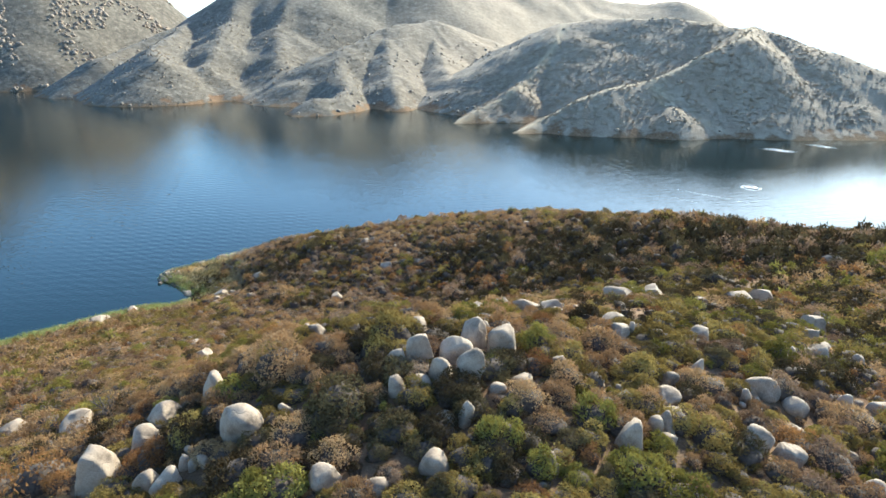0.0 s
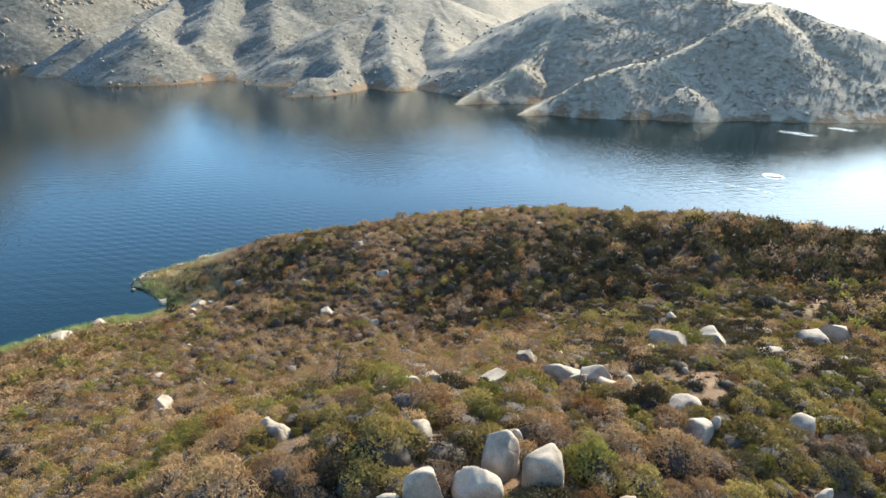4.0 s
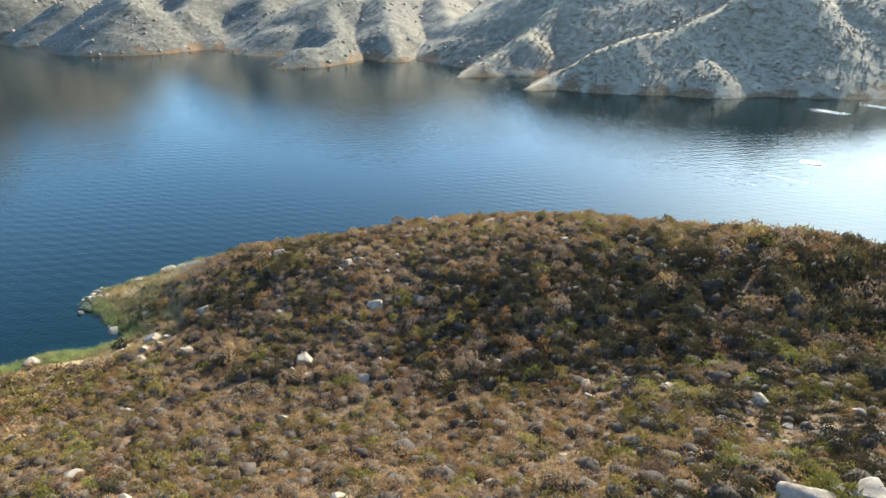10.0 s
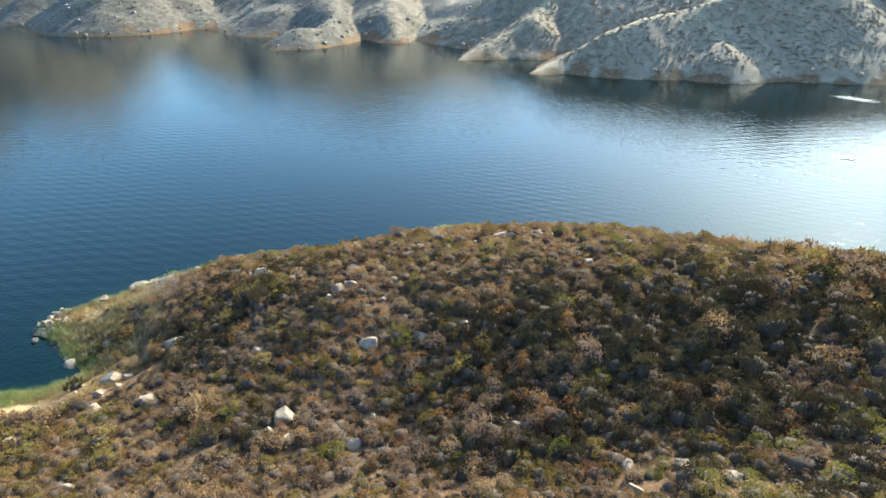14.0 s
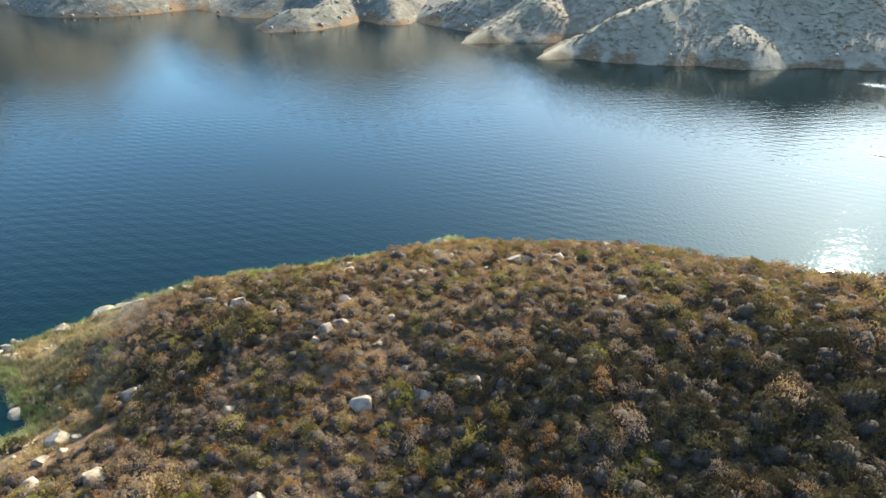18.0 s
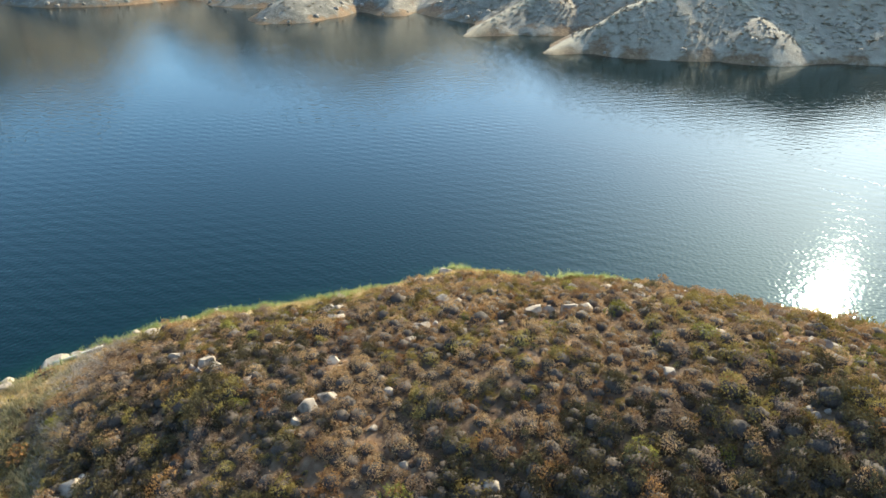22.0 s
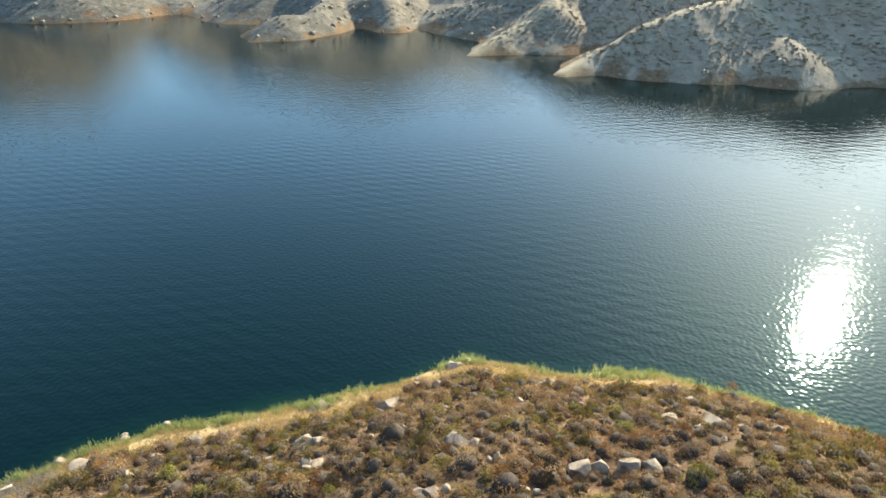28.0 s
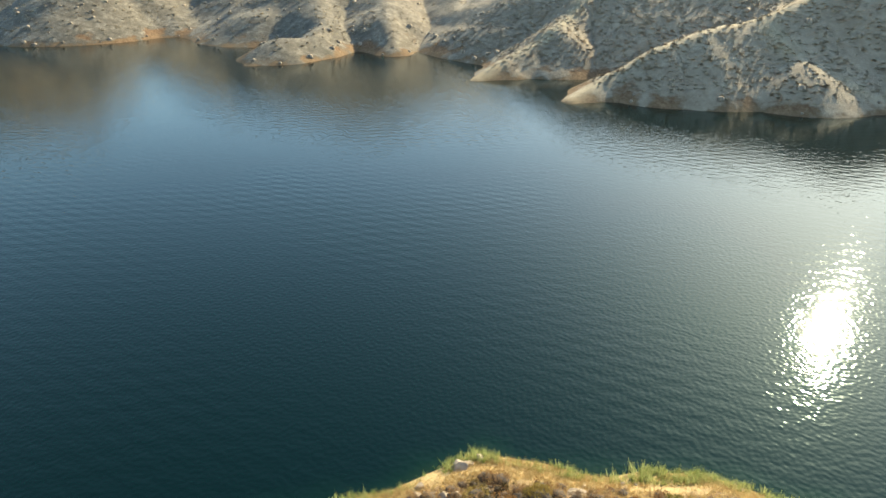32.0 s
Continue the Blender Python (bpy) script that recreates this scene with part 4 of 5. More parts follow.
for bx, by, bw in ROCK_XY:
    keep &= np.hypot(px_ - bx, py_ - by) > bw * 0.45 + np.where(young, 0.0, 0.18) * min(bw, 1.5)
px_, py_, pz_, clump, clump2, shore, young = (a[keep] for a in (px_, py_, pz_, clump, clump2, shore, young))
point_zone, north_face, hill_top, left_thicket = point_zone[keep], north_face[keep], hill_top[keep], left_thicket[keep]
n_all = len(px_)
size_ = np.where(young, veg.uniform(0.28, 0.60, n_all), np.exp(veg.normal(0.05, 0.22, n_all)).clip(0.58, 1.7)) * (1 + 0.14 * np.maximum(north_face, left_thicket) + 0.06 * hill_top - 0.03 * point_zone)
size_ = np.where(~young & (veg.uniform(0, 1, n_all) < 0.08 + 0.10 * north_face), size_ * 1.28, size_)
squash_ = veg.uniform(0.66, 1.10, n_all) * (1 + 0.32 * np.maximum(north_face, left_thicket))
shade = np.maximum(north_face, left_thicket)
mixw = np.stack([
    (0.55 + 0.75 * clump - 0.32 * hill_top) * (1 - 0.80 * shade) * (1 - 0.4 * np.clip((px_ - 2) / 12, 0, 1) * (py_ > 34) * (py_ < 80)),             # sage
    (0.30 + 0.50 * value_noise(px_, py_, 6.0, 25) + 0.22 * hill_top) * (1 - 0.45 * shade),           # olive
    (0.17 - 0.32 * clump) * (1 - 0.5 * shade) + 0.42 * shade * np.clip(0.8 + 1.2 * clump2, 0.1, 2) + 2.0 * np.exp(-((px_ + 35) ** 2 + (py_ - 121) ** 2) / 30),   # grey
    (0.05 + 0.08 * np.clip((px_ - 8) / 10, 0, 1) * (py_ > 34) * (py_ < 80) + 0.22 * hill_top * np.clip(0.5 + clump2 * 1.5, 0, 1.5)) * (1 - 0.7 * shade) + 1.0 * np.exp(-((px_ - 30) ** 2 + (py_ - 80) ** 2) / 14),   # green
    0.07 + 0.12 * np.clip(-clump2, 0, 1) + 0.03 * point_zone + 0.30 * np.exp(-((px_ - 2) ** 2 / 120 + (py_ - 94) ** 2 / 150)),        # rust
    # dark bushes weighted to where shade falls, to darken it
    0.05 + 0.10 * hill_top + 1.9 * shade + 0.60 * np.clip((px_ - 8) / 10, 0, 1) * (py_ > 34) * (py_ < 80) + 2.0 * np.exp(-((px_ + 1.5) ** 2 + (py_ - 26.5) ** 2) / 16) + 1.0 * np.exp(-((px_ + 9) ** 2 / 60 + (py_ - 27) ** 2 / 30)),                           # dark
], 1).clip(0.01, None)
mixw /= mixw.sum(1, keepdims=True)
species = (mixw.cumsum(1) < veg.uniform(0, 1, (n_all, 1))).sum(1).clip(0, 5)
KINDS = ["sage", "olive", "grey", "green", "rust", "dark"]
NAMES = {"sage": ("sagebrush", "brown-grey dry sagebrush on tan soil"), "olive": ("chaparral_bush", "dense olive-green chaparral bush"),
         "grey": ("twiggy_shrub", "grey twiggy half-bare shrub"), "green": ("green_bush", "leafy yellow-green bush among boulders"),
         "rust": ("rust_bush", "low rusty-orange drying bush"), "dark": ("scrub_oak", "dense dark green scrub oak bush")}
near = (px_ > -20) & (px_ < 24) & (py_ > 16) & (py_ < 42)
LEAF = {"sage": 0.17, "olive": 0.20, "grey": 0.18, "green": 0.22, "rust": 0.17, "dark": 0.20}
for k, kind in enumerate(KINDS):
    rng = np.random.default_rng(100 + k)
    of_kind = species == k
    single = np.flatnonzero(of_kind & near)[:290]
    joined = of_kind.copy()
    joined[single] = False
    label = NAMES[kind][1]
    # bushes by themselves
    forms = []
    for _ in range(5):
        v, f, inner = bush_cloud(rng, 1700, LEAF[kind] * 0.42, 2, 12, True)
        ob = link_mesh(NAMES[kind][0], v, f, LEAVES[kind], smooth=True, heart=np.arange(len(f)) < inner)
        forms.append(ob.data)
        bpy.data.objects.remove(ob)
    stems = bmesh.new()
    for s in range(9):
        way = Vector((math.cos(s * 2.4), math.sin(s * 2.4), 0)) * rng.uniform(0.2, 0.75) + Vector((0, 0, rng.uniform(0.7, 1.05)))
        tip, side = stems.verts.new(way), Vector((-way.y, way.x, 0)).normalized() * 0.022
        a_, b_, c_ = stems.verts.new(side), stems.verts.new(-side), stems.verts.new(way.cross(side).normalized() * 0.03)
        for tri_ in ((a_, b_, tip), (b_, c_, tip), (c_, a_, tip)):
            stems.faces.new(tri_)
    stem_mesh = bpy.data.meshes.new("stem_tuft")
    stems.to_mesh(stem_mesh)
    stems.free()
    stem_mesh.materials.append(BARK)
    if kind == "green":
        # a leafy bush grown up between two leaning slabs
        for gx_, gy_, gs_ in ((18.2, 54.6, 1.7), (18.5, 53.0, 1.1), (5.6, 33.6, 1.5)):
            ob = new(NAMES[kind][0], forms[int(gx_) % 5])
            ob.matrix_world = pose(gx_, gy_, float(height(np.array([gx_]), np.array([gy_]))[0]), 0, 0, gx_ * 40) @ Matrix.Diagonal((gs_, gs_, gs_ * 1.1, 1))
            tagged(ob, "leafy yellow-green bush grown up against granite slabs", "bush", kind + " bushes on the hilltop")
            new("stem_tuft", stem_mesh).parent = ob
    for i in single:
        ob = new(NAMES[kind][0], forms[rng.integers(0, 5)])
        ob.matrix_world = pose(px_[i], py_[i], pz_[i] - 0.03, 0, 0, rng.uniform(0, 360)) @ Matrix.Diagonal((size_[i], size_[i], size_[i] * squash_[i], 1))
        tagged(ob, label, "bush", kind + " bushes on the hilltop")
        new("stem_tuft", stem_mesh).parent = ob
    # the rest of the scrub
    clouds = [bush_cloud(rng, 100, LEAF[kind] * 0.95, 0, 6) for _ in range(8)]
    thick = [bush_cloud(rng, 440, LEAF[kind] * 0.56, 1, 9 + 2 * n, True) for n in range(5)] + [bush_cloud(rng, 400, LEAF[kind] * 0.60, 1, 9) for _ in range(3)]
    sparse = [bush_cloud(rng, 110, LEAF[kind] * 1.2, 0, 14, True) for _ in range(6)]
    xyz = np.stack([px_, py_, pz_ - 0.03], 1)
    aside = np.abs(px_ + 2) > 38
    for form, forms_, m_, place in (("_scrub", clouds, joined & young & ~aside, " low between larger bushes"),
                                    ("_thicket", thick, joined & ~young & ~aside, " across the headland in view of the camera"),
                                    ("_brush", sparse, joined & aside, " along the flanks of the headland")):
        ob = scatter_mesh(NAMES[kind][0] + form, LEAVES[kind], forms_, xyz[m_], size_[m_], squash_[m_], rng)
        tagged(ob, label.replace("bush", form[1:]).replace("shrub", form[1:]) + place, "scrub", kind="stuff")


# scrub on the rest of the headland, round and behind
out_rng = np.random.default_rng(17)
ox = np.concatenate([out_rng.uniform(-95, 115, 21000), out_rng.uniform(-170, 190, 12000)])
oy = np.concatenate([out_rng.uniform(-35, 125, 21000), out_rng.uniform(-110, 125, 12000)])
osize = np.concatenate([out_rng.uniform(0.8, 1.5, 21000), out_rng.uniform(1.2, 2.3, 12000)])
ok = (inland(ox, oy) > 3.0) & ((np.abs(ox) > 0.74 * oy + 5.5) | (oy < 13.5))
ox, oy, osize = ox[ok], oy[ok], osize[ok]
oclump = value_noise(ox, oy, 14, 23) + out_rng.uniform(-0.8, 0.8, len(ox))
kind_of = np.digitize(oclump, (-0.35, 0.25, 0.7))
for k, kind in enumerate(("olive", "sage", "dark", "grey")):
    m_ = kind_of == k
    ob = scatter_mesh("outlying_" + NAMES[kind][0] + "_scrub", LEAVES[kind], [bush_cloud(out_rng, 22, 0.40, 0) for _ in range(5)],
                      np.stack([ox[m_], oy[m_], height(ox[m_], oy[m_]) - 0.03], 1), osize[m_], out_rng.uniform(0.65, 0.95, m_.sum()), out_rng)
    tagged(ob, NAMES[kind][1].replace("bush", "scrub").replace("shrub", "scrub") + " over the back of the headland", "scrub", kind="stuff")
# ---- grass and reeds along the shore ----
def tuft(rng, blades, width, lean):
    """A tuft of unit height: thin upright blades."""
    foot = np.concatenate([rng.normal(size=(blades, 2)) * 0.16, np.zeros((blades, 1))], 1)
    tip = foot + np.concatenate([rng.normal(size=(blades, 2)) * lean, rng.uniform(0.55, 1.0, (blades, 1))], 1)
    side = np.concatenate([rng.normal(size=(blades, 2)), np.zeros((blades, 1))], 1)
    side /= np.linalg.norm(side, axis=1)[:, None]
    tri = np.stack([foot - side * width, foot + side * width, tip], 1).reshape(-1, 3)
    return tri, np.arange(blades * 3).reshape(-1, 3)


def shore_band(rng, count, low, high):
    """Random places along the headland's shore, so many metres inland."""
    x, y = rng.uniform(-75, 70, count), rng.uniform(70, 150, count)
    d = inland(x, y) + 0.9 * value_noise(x, y, 5.0, 3)
    bank = grassy_bank(x, y) > 0
    ok = (d > low) & (d < np.where(bank, high + 8 * (high > 5), high)) & (np.abs(x) < 0.74 * y + 6)
    return x[ok], y[ok], d[ok]


grass_rng = np.random.default_rng(31)
x, y, d = shore_band(grass_rng, 420000, 0.2, 8.0)
thin = grass_rng.uniform(0, 1, len(x)) < np.where(grassy_bank(x, y) > 0, 0.8, np.clip(1.15 - d / 7.5, 0, 1)) * (off_trail(x, y) > np.where(x < -30, 0.2, -9)) * np.clip(0.75 + value_noise(x, y, 3.0, 41), 0.1, 1)
x, y = x[thin], y[thin]
grass = scatter_mesh("dry_grass", STRAW, [tuft(grass_rng, 7, 0.06, 0.45) for _ in range(6)], np.stack([x, y, height(x, y) - 0.02], 1),
                     grass_rng.uniform(0.22, 0.55, len(x)), np.ones(len(x)), grass_rng)
tagged(grass, "golden dry grass along the lake shore", "grass", kind="stuff")
x, y, d = shore_band(grass_rng, 200000, -0.4, 1.9)
thin = grass_rng.uniform(0, 1, len(x)) < np.clip(0.62 + 0.8 * value_noise(x, y, 4.0, 42) + 0.5 * value_noise(x, y, 1.4, 43), 0.04, 1)
x, y = x[thin], y[thin]
reeds = scatter_mesh("reeds", REED, [tuft(grass_rng, 8, 0.035, 0.22) for _ in range(6)], np.stack([x, y, np.maximum(height(x, y), -0.3)], 1),
                     grass_rng.uniform(0.40, 1.05, len(x)) * (1 + 0.35 * value_noise(x, y, 2.0, 45)), np.ones(len(x)), grass_rng)
tagged(reeds, "green reeds and rushes at the water's edge", "reeds", kind="stuff")
x, y, d = shore_band(grass_rng, 160000, -0.4, 3.2)
thin = (x < -43) & (y < 106) & (grass_rng.uniform(0, 1, len(x)) < np.clip(0.9 + 0.6 * value_noise(x, y, 2.5, 46), 0.1, 1))
x, y = x[thin], y[thin]
shore_grass = scatter_mesh("shore_grass", REED, [tuft(grass_rng, 9, 0.04, 0.3) for _ in range(6)], np.stack([x, y, np.maximum(height(x, y), -0.2)], 1),
                           grass_rng.uniform(0.35, 0.9, len(x)), np.ones(len(x)), grass_rng)
tagged(shore_grass, "pale green tall grass along the lake shore", "grass", kind="stuff")
# growth of the small cove: green reeds low down, straw and dead brush above
x, y = grass_rng.uniform(-57, -33, 12000), grass_rng.uniform(97, 124, 12000)
d = inland(x, y)
patchy = value_noise(x, y, 3.2, 47) + 0.5 * value_noise(x, y, 1.3, 48)
ok = (d > 0.2) & (grassy_bank(x, y) > 0.8) & (1.4 * patchy + 0.9 - 0.10 * d - 0.075 * np.abs(y - 110) > 0) & (grass_rng.uniform(0, 1, len(x)) < 0.45) & (off_trail(x, y) > 0.8)
x, y = x[ok], y[ok]
cove_reeds = scatter_mesh("tall_reeds", COVE, [tuft(grass_rng, 10, 0.04, 0.25) for _ in range(6)], np.stack([x, y, height(x, y)], 1),
                          grass_rng.uniform(0.4, 1.15, len(x)), np.ones(len(x)), grass_rng)
tagged(cove_reeds, "tall grey-green reeds filling a small cove", "reeds", kind="stuff")
x, y = grass_rng.uniform(-46, -32, 1500), grass_rng.uniform(102, 128, 1500)
inside = grassy_bank(x, y) + value_noise(x, y, 3.0, 49)
ok = (inside > -1.2) & (inside < 3.2) & (grass_rng.uniform(0, 1, len(x)) < 0.7)
x, y = x[ok], y[ok]
dead = scatter_mesh("dead_brush", LEAVES["dead"], [tuft(grass_rng, 26, 0.03, 0.6) for _ in range(6)], np.stack([x, y, height(x, y)], 1),
                    grass_rng.uniform(0.6, 1.2, len(x)), np.full(len(x), 0.8), grass_rng)
tagged(dead, "bare grey dead brush above a grassy cove", "brush", kind="stuff")
# low shrubs among the reeds
for kind, many, x0, x1, y0, y1 in (("dark", 40, -46.5, -38.5, 105.5, 112.5), ("olive", 34, -47.5, -38.0, 104.5, 116.0), ("green", 22, -50.0, -43.0, 102.0, 108.5)):
    x, y = grass_rng.uniform(x0, x1, many), grass_rng.uniform(y0, y1, many)
    ok = (inland(x, y) > 0.5) & (grassy_bank(x, y) > 0.6)
    x, y = x[ok], y[ok]
    shrubs = scatter_mesh("cove_" + NAMES[kind][0], LEAVES[kind], [bush_cloud(grass_rng, 240, 0.13, 1, 10) for _ in range(4)], np.stack([x, y, height(x, y) - 0.03], 1),
                          grass_rng.uniform(0.5, 1.0, len(x)), grass_rng.uniform(0.7, 1.1, len(x)), grass_rng)
    tagged(shrubs, NAMES[kind][1].split(" among")[0] + " growth among reeds in a small cove", "scrub", kind="stuff")
# dark wet rocks round the tip of the cove
tip_rng = np.random.default_rng(29)
for u in range(26):
    bx, by = (-54.3 + tip_rng.uniform(-1.0, 1.2), 112 + tip_rng.uniform(-1, 8)) if u < 17 else (-49.6 + (u - 21) * 0.55 + tip_rng.uniform(-0.4, 0.8), 109.0 - (u - 21) * 0.5 + tip_rng.uniform(-0.4, 0.6))
    wide = tip_rng.uniform(0.5, 1.5)
    v, f = boulder_shape(tip_rng, 2, True)
    ob = link_mesh("shore_rock", v * np.array([wide * 1.1, wide * 0.85, wide * 0.6]), f, GRANITE if u % 3 == 0 else WET_ROCK, smooth=True)
    ob.matrix_world = pose(bx, by, max(float(height(np.array([bx]), np.array([by]))[0]), -0.12) + 0.1, tip_rng.uniform(-15, 15), tip_rng.uniform(-15, 15), tip_rng.uniform(0, 360))
    tagged(ob, "pale granite rock at the lake's edge" if u % 3 == 0 else "dark wet rock at the lake's edge", "rock", "rocks round the cove")
# loose stones on the dry point and the shore
x, y, d = shore_band(grass_rng, 9000, 0.0, 16)
thin = (grass_rng.uniform(0, 1, len(x)) < 0.5) & (value_noise(x, y, 6.0, 44) > -0.1)
x, y = x[thin], y[thin]
stone_forms = []
for _ in range(5):
    v, f = boulder_shape(grass_rng, 1, True)
    stone_forms.append((v * np.array([0.95, 0.8, 0.55]), f))
stones = scatter_mesh("shore_stones", GRANITE, stone_forms, np.stack([x, y, height(x, y) + 0.03], 1), grass_rng.uniform(0.18, 0.6, len(x)), np.ones(len(x)), grass_rng)
tagged(stones, "scattered pale granite stones on dry soil", "stones", kind="stuff")


x, y = grass_rng.uniform(8, 48, 170), grass_rng.uniform(21, 80, 170)
ok = np.abs(x) < 0.74 * y + 6
x, y = x[ok], y[ok]
hill_stones = scatter_mesh("hillside_stones", GRANITE, stone_forms, np.stack([x, y, height(x, y) + 0.15], 1), grass_rng.uniform(0.3, 0.85, len(x)), np.full(len(x), 1.5), grass_rng)
tagged(hill_stones, "small pale granite stones scattered through the scrub", "stones", kind="stuff")


# ---- scrub and outcrops of the hills over the lake ----
far_rng = np.random.default_rng(8)
fx = np.concatenate([far_rng.uniform(-330, 260, 16000), far_rng.uniform(-20, 200, 9000), far_rng.uniform(-600, -300, 4000)])
fy = np.concatenate([far_rng.uniform(270, 640, 16000), far_rng.uniform(275, 420, 9000), far_rng.uniform(540, 860, 4000)])
fz = height(fx, fy)
ok = fz > 2.5 + far_rng.uniform(0, 3, fz.shape)
fx, fy, fz = fx[ok], fy[ok], fz[ok]
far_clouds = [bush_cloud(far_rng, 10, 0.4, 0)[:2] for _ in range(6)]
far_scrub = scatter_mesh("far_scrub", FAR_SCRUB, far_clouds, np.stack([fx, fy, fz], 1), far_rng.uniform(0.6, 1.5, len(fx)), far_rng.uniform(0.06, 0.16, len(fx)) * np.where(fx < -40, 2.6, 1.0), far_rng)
tagged(far_scrub, "grey-green chaparral paled for haze, covering the hills over the lake", "scrub", kind="stuff")
fx = np.concatenate([far_rng.uniform(-650, -300, 9000), far_rng.uniform(-300, 60, 1500), far_rng.uniform(20, 240, 160)])
fy = np.concatenate([far_rng.uniform(540, 860, 9000), far_rng.uniform(360, 640, 1500), far_rng.uniform(280, 440, 160)])
fz = height(fx, fy)
ok = (fz > 0.4) & ((value_noise(fx, fy, 30, 51) > -0.1) | (fz < 4))
fx, fy, fz = fx[ok], fy[ok], fz[ok]
far_forms = []
for _ in range(6):
    v, f = boulder_shape(far_rng, 1)
    far_forms.append((v * np.array([1.9, 1.7, 1.4]), f))
far_rocks = scatter_mesh("far_outcrops", GRANITE, far_forms, np.stack([fx, fy, fz], 1), far_rng.uniform(0.3, 1.5, len(fx)) ** 1.5 * np.where(fx < -300, 1.6, 0.9), np.ones(len(fx)), far_rng)
tagged(far_rocks, "pale granite outcrops on the hills over the lake", "rocks", kind="stuff")


# ---- bare trees ----
def tube(path, r0, r1, sides=6):
    """A tapered limb along a path, as a bmesh."""
    bm = bmesh.new()
    rings = []
    for i, p in enumerate(path):
        way = (path[min(i + 1, len(path) - 1)] - path[max(i - 1, 0)]).normalized()
        u = way.orthogonal().normalized()
        w = way.cross(u)
        r = r0 + (r1 - r0) * i / (len(path) - 1)
        rings.append([bm.verts.new(p + (u * math.cos(k * math.tau / sides) + w * math.sin(k * math.tau / sides)) * r) for k in range(sides)])
    for a, b in zip(rings, rings[1:]):
        for k in range(sides):
            bm.faces.new((a[k], a[(k + 1) % sides], b[(k + 1) % sides], b[k]))
    bm.faces.new(rings[0][::-1])
    bm.faces.new(rings[-1])
    return bm


def crooked(rng, start, way, length, steps, wander):
    path, w = [start], way.normalized()
    for _ in range(steps):
        w = (w + Vector(rng.normal(size=3)) * wander).normalized()
        path.append(path[-1] + w * (length / steps))
    return path


def bare_tree(at, tall, seed):
    rng = np.random.default_rng(seed)
    base = new("bare_tree")
    base.location = at
    # several crooked stems from one foot, forking upwards into many fine twigs
    for k in range(6):
        angle = k * 1.05 + rng.uniform(-0.3, 0.3)
        stem_path = crooked(rng, Vector((0, 0, -0.1)), Vector((math.cos(angle) * 0.55, math.sin(angle) * 0.55, 1.0)), tall * rng.uniform(0.55, 0.8), 6, 0.16)
        stem = part("stem", tube(stem_path, 0.065, 0.03, 6), BARK, base, smooth=True)
        for j in range(9):
            start = stem_path[2 + j % 5]
            way = Vector((math.cos(angle + j * 2.1), math.sin(angle + j * 2.1), rng.uniform(0.5, 1.4)))
            twig_path = crooked(rng, start, way, tall * rng.uniform(0.22, 0.45), 4, 0.28)
            part("twig", tube(twig_path, 0.026, 0.007, 4), BARK, stem)
    tagged(base, "leafless dark crooked small tree among dry scrub", "tree", "bare trees")
    return base


for tx, ty, tall, seed in ((-22.5, 36.5, 3.0, 3), (-7.6, 47.9, 3.4, 4)):
    bare_tree((tx, ty, float(height(np.array([tx]), np.array([ty]))[0])), tall, seed)

# ---- bleached log on the shore ----
log_rng = np.random.default_rng(77)
drift_log = new("driftwood_log")
drift_log.matrix_world = pose(-44.6, 126.2, float(height(np.array([-44.6]), np.array([126.2]))[0]) + 0.14, 0, 0, 0)
part("stem", tube(crooked(log_rng, Vector((-2.2, -1.6, 0)), Vector((1, 0.45, 0.03)), 5.2, 6, 0.05), 0.24, 0.13, 8), DRIFT, drift_log, smooth=True)
part("branch", tube(crooked(log_rng, Vector((0.4, 0.4, 0.08)), Vector((1, -0.1, 0.35)), 1.5, 4, 0.15), 0.10, 0.04, 6), DRIFT, drift_log, smooth=True)
tagged(drift_log, "bleached driftwood log lying on the grassy shore", "log")


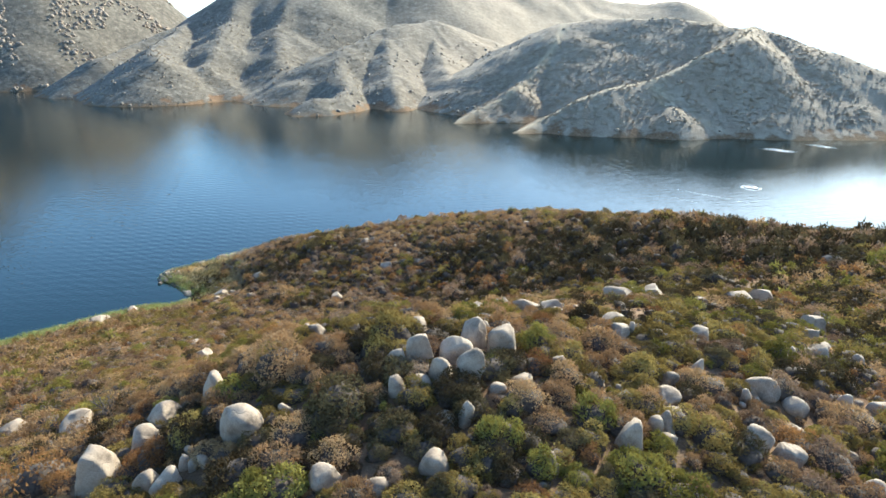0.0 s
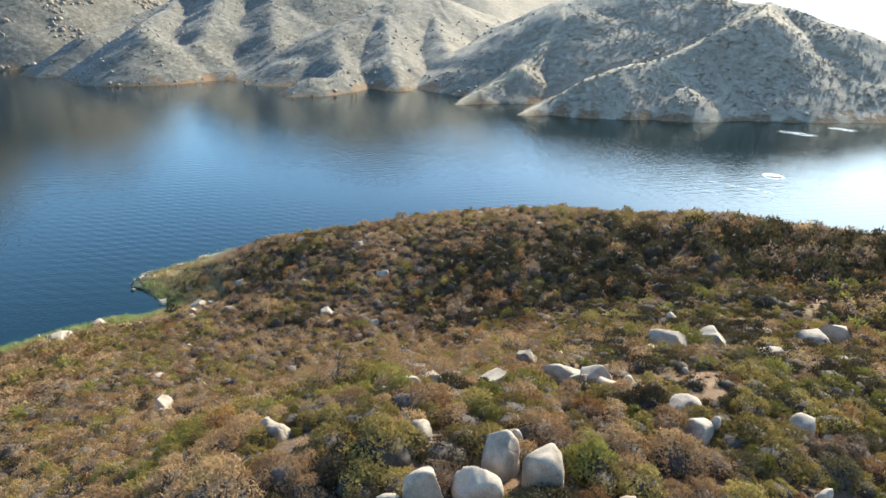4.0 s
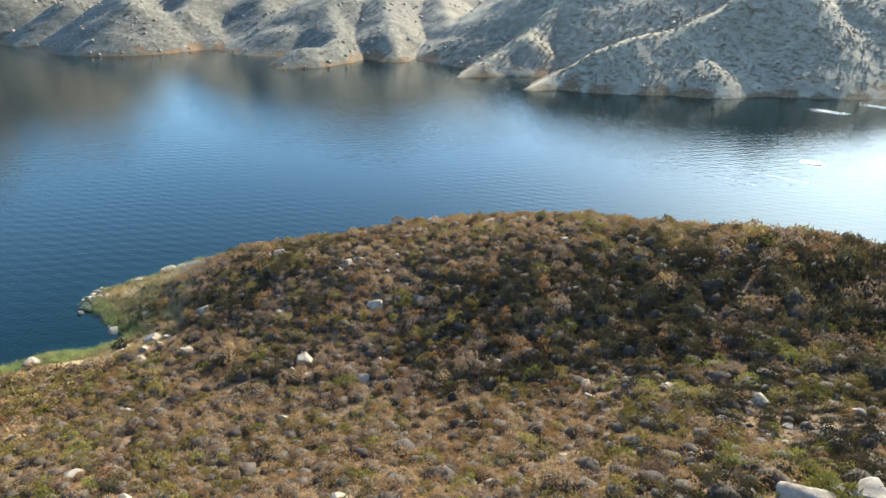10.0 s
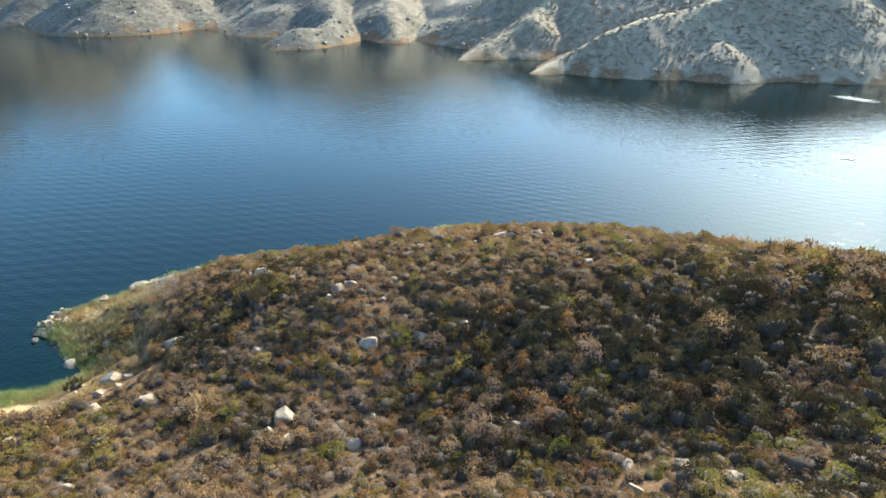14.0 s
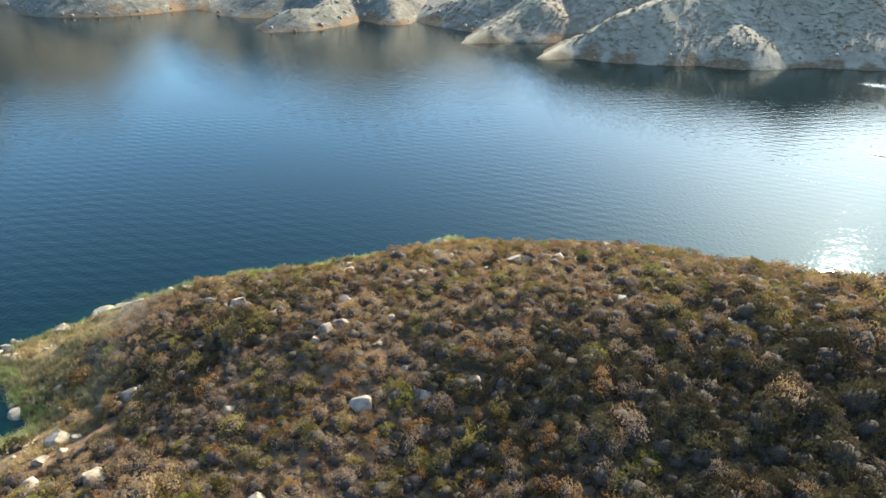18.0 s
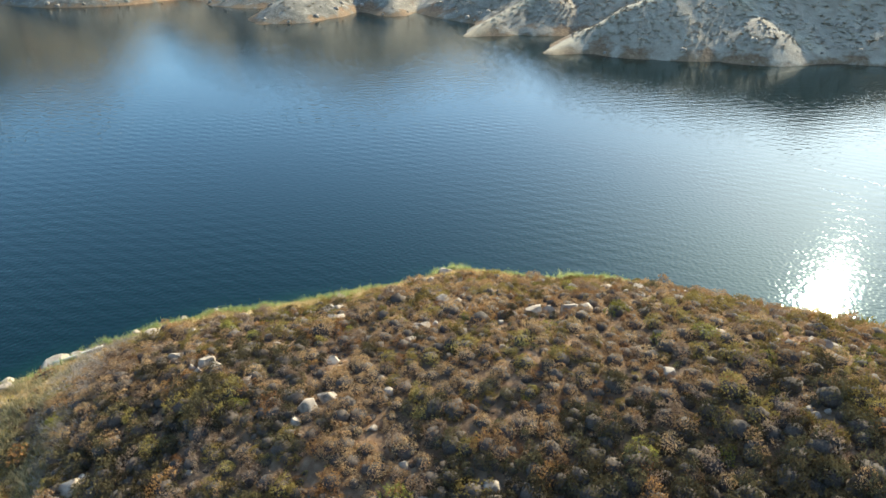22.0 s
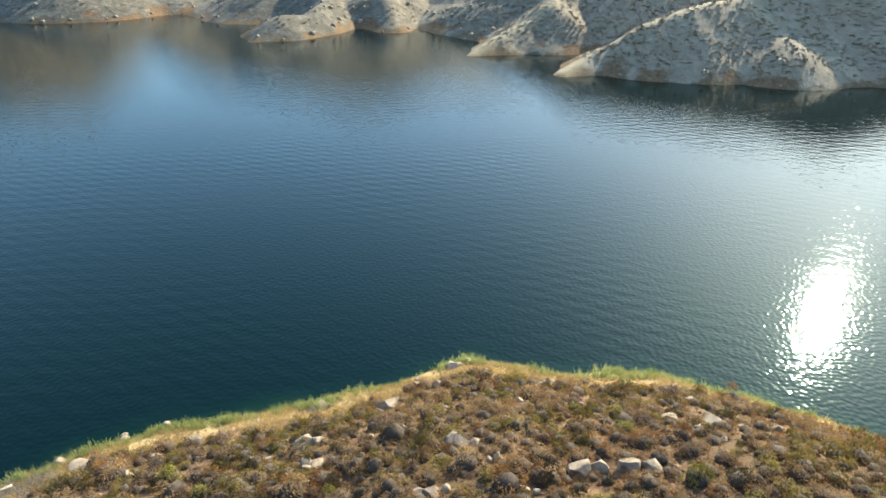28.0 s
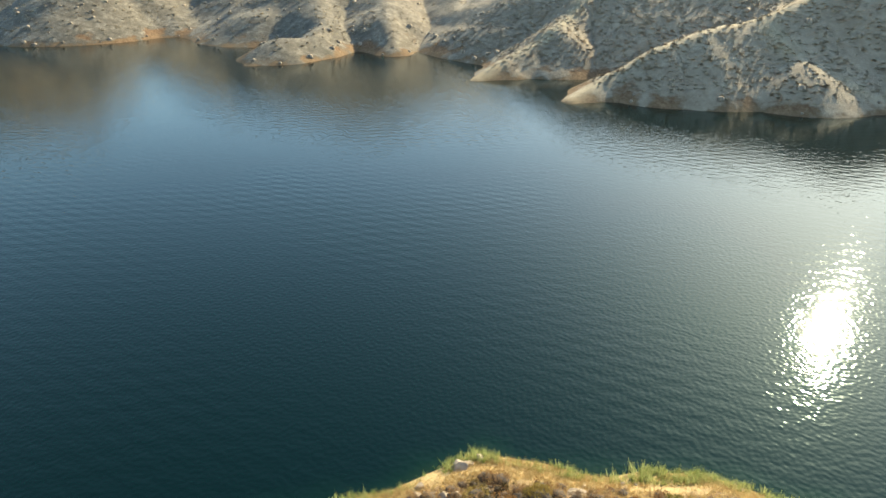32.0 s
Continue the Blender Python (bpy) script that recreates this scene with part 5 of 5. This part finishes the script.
# ---- boat, foam and flakes for glints on the lake ----
def motor_boat(at, turn):
    base = new("motor_boat")
    base.matrix_world = pose(*at, 0, 0, turn) @ Matrix.Scale(0.8, 4)
    outline = [(-2.3, 0.0, 0.85), (-1.2, 0.0, 1.0), (0.2, 0.0, 1.0), (1.4, 0.0, 0.75), (2.2, 0.0, 0.35), (2.6, 0.0, 0.04)]

    def skin(z0, z1, shrink0, shrink1):
        bm = bmesh.new()
        low, top = [], []
        for s in (1, -1):
            for x, _, w in (outline if s == 1 else outline[::-1]):
                low.append(bm.verts.new((x * shrink0, s * w * shrink0, z0)))
                top.append(bm.verts.new((x * shrink1, s * w * shrink1, z1)))
        n = len(low)
        for i in range(n):
            bm.faces.new((low[i], low[(i + 1) % n], top[(i + 1) % n], top[i]))
        return bm, low, top
    bm, low, top = skin(-0.25, 0.24, 0.92, 1.0)
    bm.faces.new(low[::-1])
    part("hull", bm, HULL, base)
    bm, low, top = skin(0.245, 0.31, 1.0, 0.55)
    part("gunwale", bm, HULL, base, "white rounded gunwale")
    bm, low, top = skin(0.10, 0.14, 0.85, 0.85)
    bm.faces.new(low[::-1])
    bm.faces.new(top)
    part("floor", bm, SEAT, base, "dark floor")
    for x in (-1.3, 0.0):
        bm = bmesh.new()
        bmesh.ops.create_cube(bm, size=1.0, matrix=Matrix.Translation((x * 0.6, 0, 0.22)) @ Matrix.Diagonal((0.4, 0.9, 0.22, 1)))
        bmesh.ops.bevel(bm, geom=bm.edges[:], offset=0.05, segments=2, affect="EDGES")
        part("bench", bm, SEAT, base, "dark vinyl bench")
    bm = bmesh.new()
    bmesh.ops.create_cube(bm, size=1.0, matrix=Matrix.Translation((-2.35, 0, 0.25)) @ Matrix.Diagonal((0.35, 0.4, 0.55, 1)))
    bmesh.ops.bevel(bm, geom=bm.edges[:], offset=0.08, segments=2, affect="EDGES")
    part("outboard_motor", bm, SEAT, base, "dark outboard motor")
    return tagged(base, "small open white motor boat resting on the lake", "boat")


motor_boat((95, 189, 0.0), 160)


def foam_and_glint_flakes(name, label, spots):
    """Broken foam on the water, and stand-ins for glints: many small low flakes."""
    rng = np.random.default_rng(len(spots) + int(abs(spots[0][0])))
    flake = [(lambda v, f: (v * np.array([0.95, 0.65, 0.15]), f))(*boulder_shape(rng, 1)) for _ in range(4)]
    at, size = [], []
    for x0, y0, x1, y1, spread, count in spots:
        u = rng.uniform(0, 1, count)
        at.append(np.stack([x0 + (x1 - x0) * u, y0 + (y1 - y0) * u, np.full(count, 0.01)], 1) + np.concatenate([rng.normal(size=(count, 2)) * spread, np.zeros((count, 1))], 1))
        size.append(rng.uniform(0.08, 0.34, count))
    ob = scatter_mesh(name, FOAM_GLINT, flake, np.concatenate(at), np.concatenate(size), np.ones(sum(s[5] for s in spots)), rng)
    tagged(ob, label, "foam", kind="stuff")


foam_and_glint_flakes("wake_foam", "thin white foam lines of a passing wake", [(71, 188, 75, 182.5, 0.10, 22), (75, 182.5, 78, 180, 0.14, 30), (78, 180, 86, 171, 0.25, 150), (67, 177, 73, 170, 0.12, 40)])
# ring of white flakes added to imitate the boat's bright rim
RING = [(95 + 2.5 * math.cos(k * 0.524), 189 + 3.2 * math.sin(k * 0.524)) for k in range(13)]
foam_and_glint_flakes("hull_foam", "white flakes round a small boat, for its bright rim", [(*p, *q, 0.25, 34) for p, q in zip(RING, RING[1:])])
# white flakes put in place of sun glitter on the ripples
foam_and_glint_flakes("spray_foam", "bright white flakes standing in for sun glitter on the lake", [(134, 259, 140, 251, 1.5, 900), (157.5, 267, 162, 260, 1.2, 600)])

# ---- far ranges, their haze painted as a pale glow ----
m, node, link, out = mat("painted_haze")
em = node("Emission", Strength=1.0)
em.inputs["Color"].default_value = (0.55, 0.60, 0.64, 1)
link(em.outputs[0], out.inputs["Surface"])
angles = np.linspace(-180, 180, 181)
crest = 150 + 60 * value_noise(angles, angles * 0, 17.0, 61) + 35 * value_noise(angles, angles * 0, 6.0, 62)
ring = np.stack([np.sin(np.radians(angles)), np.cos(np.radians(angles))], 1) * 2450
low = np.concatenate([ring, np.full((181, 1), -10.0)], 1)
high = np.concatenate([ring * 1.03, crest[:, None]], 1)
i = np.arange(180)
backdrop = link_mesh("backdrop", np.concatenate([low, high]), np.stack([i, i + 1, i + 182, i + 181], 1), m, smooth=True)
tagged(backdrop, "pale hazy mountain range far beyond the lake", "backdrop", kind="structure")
